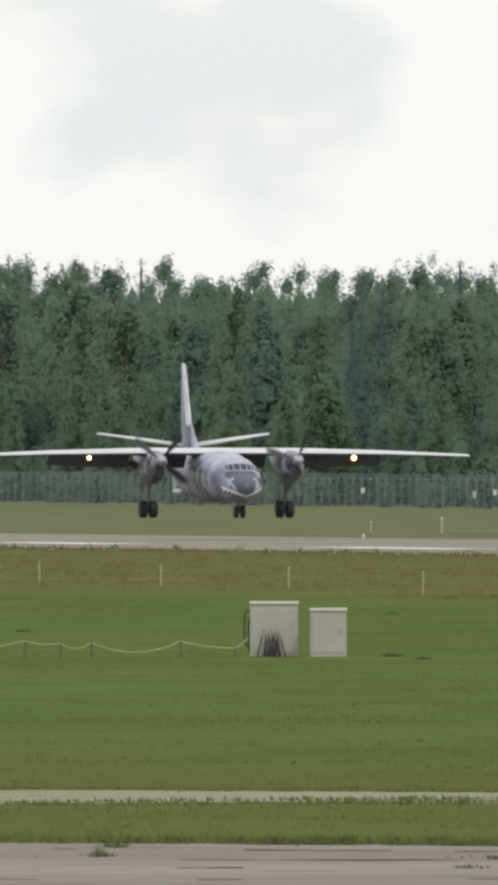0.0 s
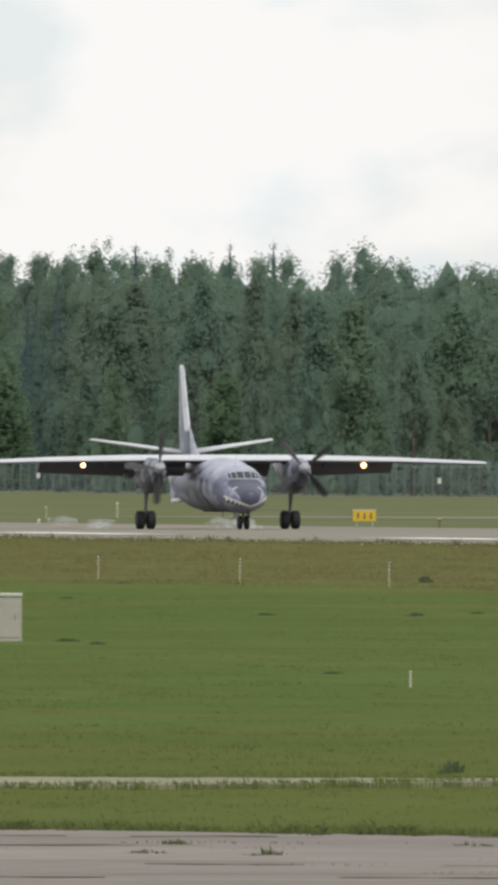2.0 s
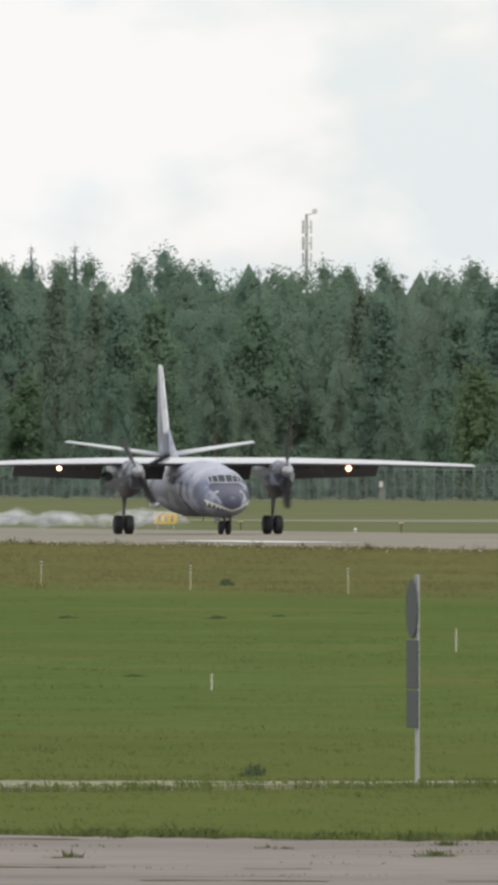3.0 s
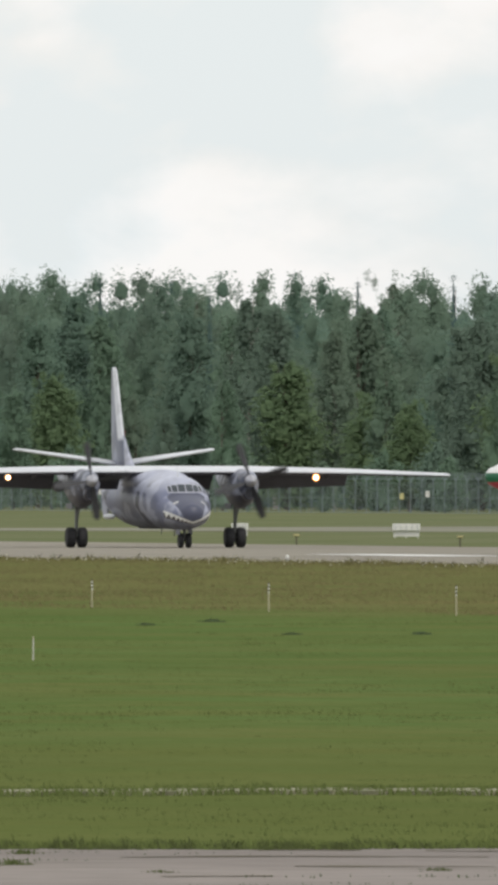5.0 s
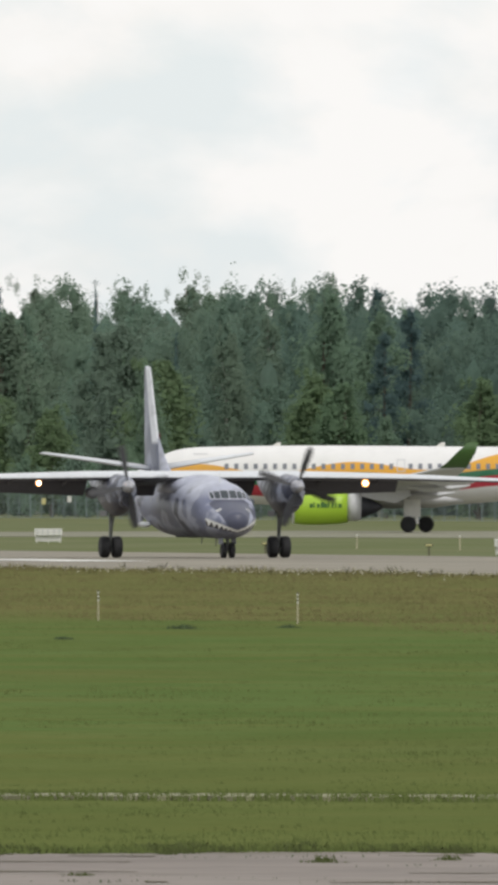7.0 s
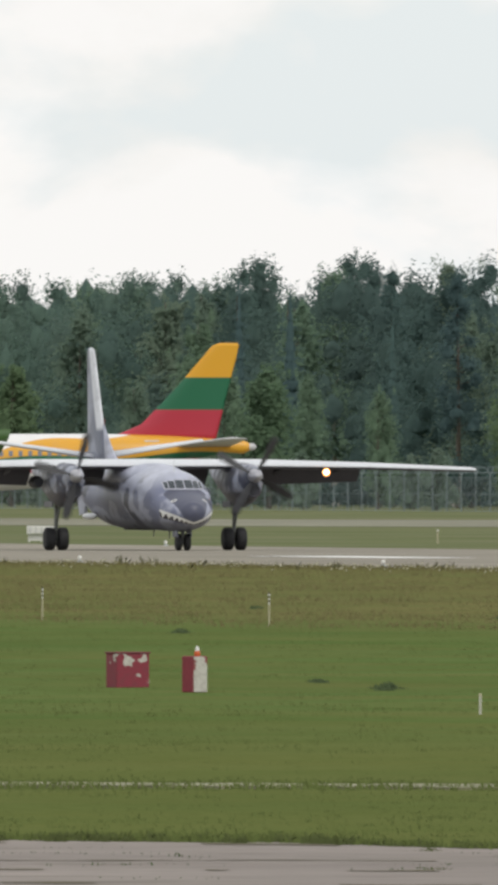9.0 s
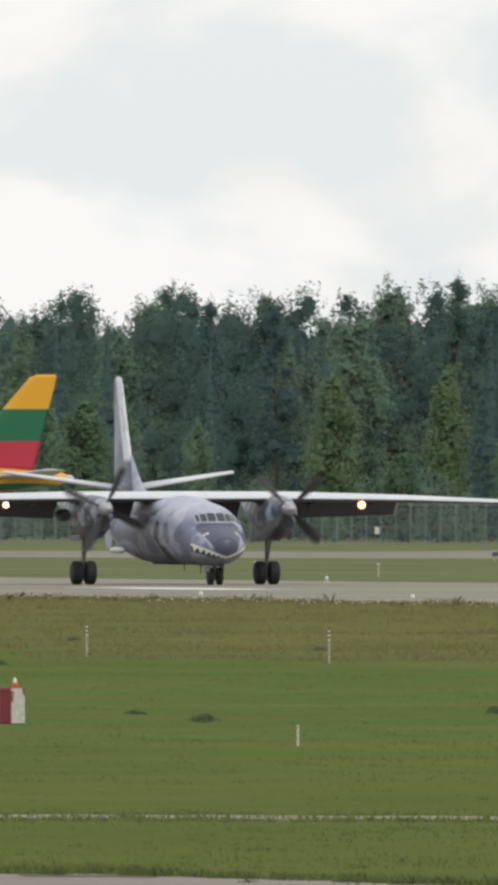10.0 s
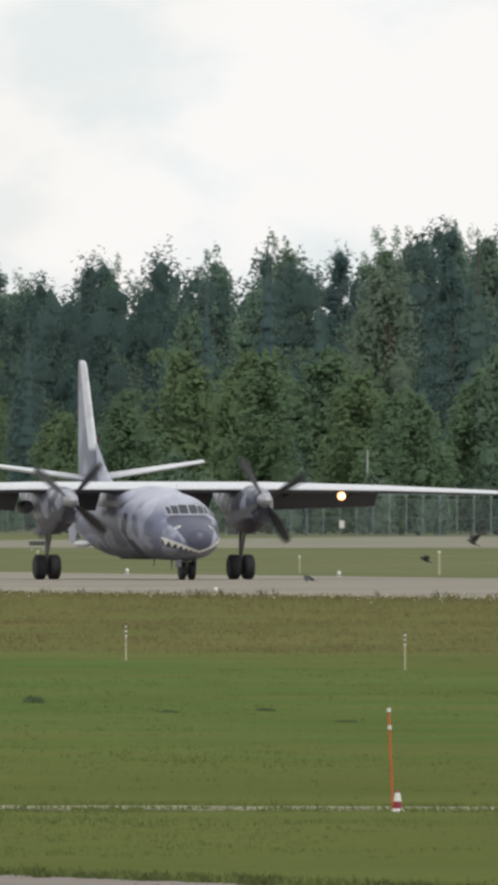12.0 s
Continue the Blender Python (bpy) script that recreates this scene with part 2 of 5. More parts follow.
# leaf tones are lifted and bluish, with distance haze mixed into the colour
M_LEAF_DARK = leaf_paint("conifer_needles", ((0.130, 0.206, 0.190), (0.146, 0.218, 0.180), (0.118, 0.188, 0.192)))
M_LEAF = leaf_paint("broad_leaves", ((0.214, 0.318, 0.220), (0.226, 0.290, 0.214), (0.200, 0.298, 0.236), (0.226, 0.330, 0.214), (0.214, 0.286, 0.226)))
M_LEAF_LIGHT = leaf_paint("young_leaves", ((0.190, 0.284, 0.158), (0.208, 0.290, 0.152), (0.178, 0.270, 0.168)))
M_BARK = material("bark", (0.12, 0.10, 0.08), 0.85, vary=0.3, scale=1)
M_BIRCH = material("birch_bark", (0.40, 0.38, 0.34), 0.8, vary=0.35, scale=1.5)


# ---------------------------------------------------------------- building blocks
def empty(name, m=None, **tags):
    ob = new(name)
    if m is not None:
        ob.matrix_world = m
    return tagged(ob, **tags)


def mesh_data(name, bm, mats, smooth=False):
    me = bpy.data.meshes.new(name)
    bmesh.ops.recalc_face_normals(bm, faces=bm.faces)
    bm.to_mesh(me)
    bm.free()
    for m in (mats if isinstance(mats, (list, tuple)) else [mats]):
        me.materials.append(m)
    if smooth:
        me.shade_smooth()
    return me


def part(name, bm, mats, parent=None, label="", smooth=False):
    ob = new(name, mesh_data(name, bm, mats, smooth))
    ob.parent = parent
    return tagged(ob, label=label)


def arrays(name, verts, faces, mats, parent=None, normals=None):
    me = bpy.data.meshes.new(name)
    me.from_pydata([tuple(v) for v in verts], [], faces)
    if normals is not None:
        me.shade_smooth()
        me.normals_split_custom_set_from_vertices(normals)
    for m in (mats if isinstance(mats, (list, tuple)) else [mats]):
        me.materials.append(m)
    ob = new(name, me)
    ob.parent = parent
    return ob


def loft(rings, cap=True, bm=None, closed=True):
    bm = bm or bmesh.new()
    rows = [[bm.verts.new(v) for v in ring] for ring in rings]
    n = len(rows[0])
    for a, b in zip(rows, rows[1:]):
        for i in range(n if closed else n - 1):
            bm.faces.new((a[i], a[(i + 1) % n], b[(i + 1) % n], b[i]))
    if cap and closed:
        bm.faces.new(rows[0])
        bm.faces.new(rows[-1])
    return bm


def box(size, at=(0, 0, 0), bevel=0.0, bm=None, turn=None):
    bm = bm or bmesh.new()
    m = Matrix.Translation(at) @ (turn or Matrix.Identity(4)) @ Matrix.Diagonal((*size, 1))
    made = bmesh.ops.create_cube(bm, size=1, matrix=m)["verts"]
    if bevel:
        edges = list({e for v in made for e in v.link_edges})
        bmesh.ops.bevel(bm, geom=edges, offset=bevel, segments=2, affect="EDGES", profile=0.6)
    return bm


def tube(points, radius, n=7, bm=None, taper=None):
    points = [Vector(v) for v in points]
    rings = []
    for i, v in enumerate(points):
        d = (points[min(i + 1, len(points) - 1)] - points[max(i - 1, 0)]).normalized()
        side = d.cross(Vector((0, 0, 1)) if abs(d.z) < 0.95 else Vector((1, 0, 0))).normalized()
        up = side.cross(d)
        r = radius if taper is None else radius + (taper - radius) * i / (len(points) - 1)
        rings.append([v + side * r * math.cos(6.2832 * k / n) + up * r * math.sin(6.2832 * k / n) for k in range(n)])
    return loft(rings, bm=bm)


def lathe(profile, axis="y", n=24, at=(0, 0, 0), bm=None):
    """profile: (along, radius) pairs, turned about an axis."""
    rings = []
    for s, r in profile:
        ring = []
        for k in range(n):
            a, b = r * math.cos(6.2832 * k / n), r * math.sin(6.2832 * k / n)
            v = {"y": (a, s, b), "x": (s, a, b), "z": (a, b, s)}[axis]
            ring.append(Vector(v) + Vector(at))
        rings.append(ring)
    return loft(rings, bm=bm)


def smooth_curve(knots, ys):
    """Monotone-ish cubic through (y, value) knots."""
    knots = sorted(knots)
    kx, kv = np.array([k[0] for k in knots]), np.array([k[1] for k in knots])
    slopes = np.gradient(kv, kx)
    out = []
    for y in ys:
        i = int(np.clip(np.searchsorted(kx, y) - 1, 0, len(kx) - 2))
        h = kx[i + 1] - kx[i]
        u = (y - kx[i]) / h
        out.append((2 * u ** 3 - 3 * u ** 2 + 1) * kv[i] + (u ** 3 - 2 * u ** 2 + u) * h * slopes[i]
                   + (3 * u ** 2 - 2 * u ** 3) * kv[i + 1] + (u ** 3 - u ** 2) * h * slopes[i + 1])
    return out


def foil(chord, thick, n=9):
    """Closed outline of a wing section: (fore, up), leading edge at 0."""
    xs = [(1 - math.cos(math.pi * i / n)) / 2 for i in range(n + 1)]
    half = [5 * thick * (0.2969 * math.sqrt(x) - 0.126 * x - 0.3516 * x * x + 0.2843 * x ** 3 - 0.1015 * x ** 4) for x in xs]
    top = [(-x * chord, (h * 1.15 + 0.02 * math.sin(math.pi * x)) * chord) for x, h in zip(xs, half)]
    low = [(-x * chord, (-h * 0.85 + 0.02 * math.sin(math.pi * x)) * chord) for x, h in zip(xs, half)]
    return top + low[-2:0:-1]


# ---------------------------------------------------------------- ground
def uneven(x, y):
    """Height of the turf: slight swells, level along the paved strips."""
    p = x * CA + y * SA
    fade = min(1, max(0, (y - 352) / 25)) * min(1, max(0, (252 - p) / 30))
    far = min(1.0, max(0.0, (p - 345) / 150)) * min(1.0, max(0.0, (40 - x) / 60)) * 0.45
    return fade * (0.10 * noise.noise((x / 22, y / 50, 0)) + 0.05 * noise.noise((x / 7, y / 14, 4))) + far


def make_ground():
    xs = [-2600, -1200, -500, -200, -100] + [-60 + 3 * i for i in range(61)] + [160, 220, 320, 500, 900, 1600, 2600]
    ys = [-800, -200, 0, 150, 250, 300] + [330 + 3 * i for i in range(320)] + [1300 + 25 * i for i in range(90)] + [3700, 4200, 4900]
    verts = [(x, y, uneven(x, y)) for y in ys for x in xs]
    n = len(xs)
    faces = [(j * n + i, j * n + i + 1, (j + 1) * n + i + 1, (j + 1) * n + i) for j in range(len(ys) - 1) for i in range(n - 1)]
    ob = arrays("ground", verts, faces, M_TURF)
    ob.data.shade_smooth()
    return tagged(ob, "mown airfield grass, green with dry brown patches", "grass", kind="structure")


def strip(name, pts_a, pts_b, z, mat, label, category, jag=0.0, steps=1, seed=1):
    """A paved sheet between two edge lines of equal length, with a frayed rim."""
    r = random.Random(seed)

    def fine(pts):
        out = []
        for a, b in zip(pts, pts[1:]):
            for i in range(steps):
                v = Vector(a).lerp(Vector(b), i / steps)
                out.append(v + Vector((0, r.uniform(-jag, jag), 0)))
        return out + [Vector(pts[-1])]

    a, b = fine(pts_a), fine(pts_b)
    bm = bmesh.new()
    top = [[bm.verts.new((v.x, v.y, z)) for v in line] for line in (a, b)]
    low = [[bm.verts.new((v.x, v.y, z - 0.3)) for v in line] for line in (a, b)]
    for i in range(len(a) - 1):
        bm.faces.new((top[0][i], top[0][i + 1], top[1][i + 1], top[1][i]))
        for k in (0, 1):
            bm.faces.new((top[k][i], top[k][i + 1], low[k][i + 1], low[k][i]))
    return tagged(part(name, bm, mat), label, category, kind="structure")


make_ground()
strip("runway", [rw(262.5, q) for q in (-200, 900, 1600, 2300, 4200)], [rw(318, q) for q in (-200, 900, 1600, 2300, 4200)], 0.03, M_RUNWAY,
      "grey concrete runway with white painted markings", "runway", jag=0.0)
# the taxiway behind, which runs across the view


def polar(b, d):
    return Vector((d * math.sin(radians(b)), d * math.cos(radians(b)), 0))


strip("taxiway", [polar(.3, 2135), polar(1.2, 2040), polar(2.4, 1980), polar(3.6, 1905), polar(4.5, 1905), polar(7, 1880)],
      [polar(.3, 2150), polar(1.2, 2110), polar(2.4, 2200), polar(3.6, 2115), polar(4.5, 2270), polar(7, 2300)], 0.03, M_TAXI,
      "pale concrete taxiway behind the runway", "taxiway")
strip("pavement", [(-120, 367, 0), (-40, 356, 0), (-3, 350, 0), (2.3, 347, 0), (6.5, 341, 0), (10.5, 340, 0), (14.7, 342.5, 0), (19, 338, 0), (22, 328, 0), (25, 316, 0), (40, 270, 0), (90, 180, 0)],
      [(-120, -60, 0), (-40, -60, 0), (-3, -60, 0), (2.3, -60, 0), (6.5, -60, 0), (10.5, -60, 0), (14.7, -60, 0), (19, -60, 0), (22, -60, 0), (25, -60, 0), (40, -60, 0), (90, -60, 0)],
      0.03, M_APRON, "old cracked concrete pavement with weeds in its joints", "pavement", jag=0.8, steps=14, seed=5)
strip("gravel_strip", [(-40, 415, 0), (-3, 407, 0), (3, 403.5, 0), (8, 402.5, 0), (12.5, 404.5, 0), (17, 403, 0), (23, 399.5, 0), (32, 396, 0), (80, 385, 0)],
      [(-40, 395, 0), (-3, 390, 0), (1.5, 393.5, 0), (7, 399.0, 0), (12.2, 401.2, 0), (17, 399.7, 0), (22.8, 395.8, 0), (31, 391.8, 0), (80, 380, 0)],
      0.035, M_GRAVEL, "pale dry gravel strip across the grass", "gravel", jag=0.5, steps=24, seed=8)


def markings():
    r = random.Random(3)
    spots = [(275, 1645, 42), (274.5, 1533, 36), (283, 1436, 30), (285.5, 1287, 26), (276, 1760, 40), (278, 1880, 40)]
    for p, q, length in spots:
        bm = bmesh.new()
        n = 10
        near = [bm.verts.new(rw(p + r.uniform(-.15, .15), q - length / 2 + length * i / n, 0.045)) for i in range(n + 1)]
        far = [bm.verts.new(rw(p + 4.0 + r.uniform(-.15, .15), q - length / 2 + length * i / n, 0.045)) for i in range(n + 1)]
        for i in range(n):
            bm.faces.new((near[i], near[i + 1], far[i + 1], far[i]))
        tagged(part("runway_marking", bm, M_MARK), "white painted bar on the runway", "marking", "runway markings", "structure")


markings()


def pavement_cracks():
    """Overgrown joints between the old slabs: low dark ribbons of earth and moss."""
    r = random.Random(6)
    for y0, slope in ((342.5, -.34), (334.5, -.12), (327.5, -.26), (318.0, -.12), (309, -.2)):
        bm = bmesh.new()
        x, last = -6.0, None
        while x < 30:
            keep = noise.noise((x / 1.9, y0, 5)) > .0
            w = .12 + .75 * max(0, noise.noise((x / .8, y0, 2))) + r.uniform(0, .12)
            y = y0 + slope * x + 1.8 * noise.noise((x / 4, y0, 8)) + .3 * noise.noise((x / .9, y0, 3))
            edge = float(np.interp(x, (-40, -3, 2.3, 6.5, 10.5, 14.7, 19, 22, 25, 40), (356, 350, 347, 341, 340, 342.5, 338, 328, 316, 270)))
            pair = (bm.verts.new((x, y - w, .036)), bm.verts.new((x, y + w, .036))) if keep and y + w < edge - .8 else None
            if pair and last:
                bm.faces.new((last[0], pair[0], pair[1], last[1]))
            last = pair
            x += .22
        if bm.faces:
            tagged(part("pavement_joint", bm, M_EARTH), "dark mossy joint in the old pavement", "joint", "pavement joints", "structure")
        else:
            bm.free()


M_EARTH = material("mossy_earth", (0.150, 0.138, 0.100), 0.95, vary=0.35, scale=0.8, spec=0.0)
pavement_cracks()


# ---------------------------------------------------------------- the landing transport plane
def shark_paint():
    k = Paint("grey_camouflage", rough=0.42)
    ax = k.op("ABSOLUTE", k.x)
    light, mid, dark = (0.37, 0.39, 0.49), (0.165, 0.180, 0.270), (0.045, 0.050, 0.085)
    col = k.mix(k.step(k.noise(0.55, 3, (1, 0.7, 1.2)), 0.49, 0.02), mid, light)
    col = k.mix(k.step(k.noise(0.62, 3, (1, 0.7, 1.1)), 0.585, 0.02), col, dark)
    # sheen painted along the upper fuselage: paler towards the top
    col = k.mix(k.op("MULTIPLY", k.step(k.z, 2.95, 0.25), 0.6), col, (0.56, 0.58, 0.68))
    # shade painted into the belly: darker below 1.35 m
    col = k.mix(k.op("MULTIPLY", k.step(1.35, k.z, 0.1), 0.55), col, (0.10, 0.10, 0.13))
    fore = k.step(k.y, 8.25, 0.02)
    zm = k.op("MULTIPLY_ADD", k.op("POWER", k.op("DIVIDE", ax, 1.2), 1.25), 0.56, 1.24)
    d = k.op("SUBTRACT", k.z, zm)
    # dark panel from the windscreen down to the mouth, narrowing towards the nose
    nose = k.op("MULTIPLY", k.step(k.op("MULTIPLY_ADD", k.z, 0.50, -0.30), ax, 0.02), k.op("MULTIPLY", k.step(k.y, 7.95, 0.02), k.step(2.74, k.z, 0.02)))
    nose = k.op("MULTIPLY", nose, k.step(d, 0.0, 0.01))
    col = k.mix(nose, col, (0.070, 0.076, 0.120))
    mouth = k.op("MULTIPLY", fore, k.op("MULTIPLY", k.step(0.0, d, 0.01), k.step(d, k.op("MULTIPLY_ADD", ax, -0.20, -0.06), 0.01)))
    col = k.mix(mouth, col, (0.03, 0.025, 0.035))
    saw = k.op("PINGPONG", k.op("ADD", ax, k.op("MULTIPLY", k.noise(6, 2), 0.06)), 0.085)
    teeth = k.op("MULTIPLY", mouth, k.step(k.op("MULTIPLY", saw, k.op("MULTIPLY_ADD", ax, 2.4, 0.6)), k.op("MULTIPLY", d, -1.0), 0.012))
    lip = k.op("MULTIPLY", fore, k.step(0.045, k.op("ABSOLUTE", d), 0.01))
    col = k.mix(k.op("MAXIMUM", teeth, lip), col, (0.80, 0.80, 0.78))
    ey, ez = k.op("SUBTRACT", k.y, 8.95), k.op("SUBTRACT", k.z, 2.20)
    rr = k.op("SQRT", k.op("ADD", k.op("MULTIPLY", ey, k.op("MULTIPLY", ey, 0.35)), k.op("MULTIPLY", ez, ez)))
    col = k.mix(k.step(0.07, rr, 0.01), col, (0.80, 0.80, 0.78))
    col = k.mix(k.step(0.035, rr, 0.01), col, (0.02, 0.02, 0.02))
    # panel grime
    col = k.mix(k.op("MULTIPLY", k.step(k.noise(2.5, 6, (1, 0.4, 1)), 0.55, 0.12), 0.22), col, (0.08, 0.08, 0.09))
    k.bump(k.noise(1.6, 2, (0.3, 2.0, 0.3)), 0.08, 0.03)
    return k.done(col)


def fin_paint():
    k = Paint("fin_grey", rough=0.42)
    col = k.mix(k.step(k.noise(0.5, 3), 0.52, 0.03), (0.15, 0.165, 0.22), (0.28, 0.30, 0.38))
    # pale leading edge
    lead = k.op("ADD", k.y, k.op("MULTIPLY", k.z, 0.56))
    col = k.mix(k.op("MULTIPLY", k.step(lead, -6.15, 0.05), k.step(k.z, 5.3, 0.1)), col, (0.70, 0.72, 0.76))
    col = k.mix(k.op("MULTIPLY", k.step(k.noise(2.5, 6), 0.55, 0.12), 0.25), col, (0.10, 0.10, 0.12))
    return k.done(col)


def nacelle_paint():
    k = Paint("nacelle_grey", rough=0.4)
    col = k.mix(k.step(k.noise(1.1, 4), 0.52, 0.04), (0.080, 0.088, 0.125), (0.34, 0.36, 0.43))
    # underside's shade painted in: near-black below an uneven height
    col = k.mix(k.step(2.72, k.op("ADD", k.z, k.op("MULTIPLY", k.noise(1.5, 3), 0.3)), 0.05), col, (0.055, 0.055, 0.075))
    col = k.mix(k.op("MULTIPLY", k.step(k.noise(3.0, 5), 0.58, 0.06), 0.5), col, (0.10, 0.08, 0.07))
    return k.done(col)


M_NACELLE = nacelle_paint()
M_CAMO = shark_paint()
M_FIN = fin_paint()
M_PORTHOLE = material("dull_porthole", (0.13, 0.14, 0.19), 0.3, vary=0.15)
M_WINDOWFRAME = material("window_frame_grey", (0.46, 0.47, 0.54), 0.5, vary=0.1)


TOP = [(10.02, 1.74), (9.95, 1.96), (9.7, 2.14), (9.2, 2.34), (8.6, 2.53), (8.2, 2.67), (7.6, 3.08), (7.1, 3.30), (6.3, 3.47), (4.5, 3.62), (2.0, 3.75), (-3, 3.78), (-7, 3.80), (-10, 3.85), (-12, 3.95), (-13.2, 3.9)]
LOW = [(10.02, 1.60), (9.95, 1.38), (9.7, 1.18), (9.2, 1.02), (8.6, 0.95), (7.6, 0.88), (6.3, 0.88), (3, 0.92), (-3, 0.97), (-5, 1.1), (-7, 1.5), (-10, 2.6), (-12, 3.3), (-13.2, 3.7)]
WIDE = [(10.02, 0.06), (9.95, 0.32), (9.7, 0.58), (9.2, 0.86), (8.6, 1.08), (7.6, 1.30), (6.3, 1.42), (3, 1.45), (-4, 1.45), (-7, 1.36), (-10, 0.9), (-12, 0.42), (-13.2, 0.08)]


def hull(y, turn, lift=0.0):
    """A point of the fuselage's skin: turn in degrees from the top."""
    t, l, w = (smooth_curve(c, [y])[0] for c in (TOP, LOW, WIDE))
    a = radians(turn)
    return Vector(((w + lift) * math.sin(a), y, (t + l) / 2 + ((t - l) / 2 + lift) * math.cos(a)))


def skin_patch(y0, y1, a0, a1, lift, n=5):
    bm = bmesh.new()
    rows = [[bm.verts.new(hull(y0 + (y1 - y0) * i / n, a0 + (a1 - a0) * j / n, lift)) for j in range(n + 1)] for i in range(n + 1)]
    for i in range(n):
        for j in range(n):
            bm.faces.new((rows[i][j], rows[i][j + 1], rows[i + 1][j + 1], rows[i + 1][j]))
    rim = [e for e in bm.edges if e.is_boundary]
    low = bmesh.ops.extrude_edge_only(bm, edges=rim)["geom"]
    for v in low:
        if isinstance(v, bmesh.types.BMVert):
            v.co += (Vector((0, v.co.y, 2.3)) - v.co).normalized() * (lift + 0.03)
    return bm


def screen_patch(x0, x1, z0, z1, lift, n=5, droop=0.0):
    """A plate on the nose between two heights, as seen from ahead; it droops towards the sides."""
    ys = [5.0 + .012 * i for i in range(375)]
    tops, lows, wides = (smooth_curve(c, ys) for c in (TOP, LOW, WIDE))

    def skin(x, z):
        for y, t, l, w in reversed(list(zip(ys, tops, lows, wides))):
            if (x / w) ** 2 + ((z - (t + l) / 2) / ((t - l) / 2)) ** 2 <= 1:
                return Vector((x, y + lift, z + lift))
        return Vector((x, ys[0], z))

    bm = bmesh.new()
    rows = []
    for i in range(n + 1):
        x = x0 + (x1 - x0) * i / n
        rows.append([bm.verts.new(skin(x, z0 + (z1 - droop * x * x - z0) * j / 4)) for j in range(5)])
    for a, b in zip(rows, rows[1:]):
        for j in range(4):
            bm.faces.new((a[j], a[j + 1], b[j + 1], b[j]))
    for v in bmesh.ops.extrude_edge_only(bm, edges=[e for e in bm.edges if e.is_boundary])["geom"]:
        if isinstance(v, bmesh.types.BMVert):
            v.co += Vector((0, -.08, -.04))
    return bm


def wing_panel(stations, thick):
    """stations: (x, leading y, trailing y, z)."""
    rings = []
    for x, lead, trail, z in stations:
        rings.append([Vector((x, lead + a, z + b)) for a, b in foil(lead - trail, thick)])
    return loft(rings)


def wheel(name, radius, width, parent, at):
    r, w = radius, width / 2
    tyre = part(name, lathe([(-w, r * .55), (-w, r * .8), (-w * .8, r * .95), (-w * .4, r), (w * .4, r), (w * .8, r * .95), (w, r * .8), (w, r * .55)], "x", 26), M_TYRE, parent, smooth=True)
    tyre.matrix_basis = Matrix.Translation(at)
    part("rim", lathe([(-w * .9, .02), (-w * .95, r * .5), (-w * .7, r * .56), (w * .7, r * .56), (w * .95, r * .5), (w * .9, .02)], "x", 18), M_RIM, tyre)
    return tyre


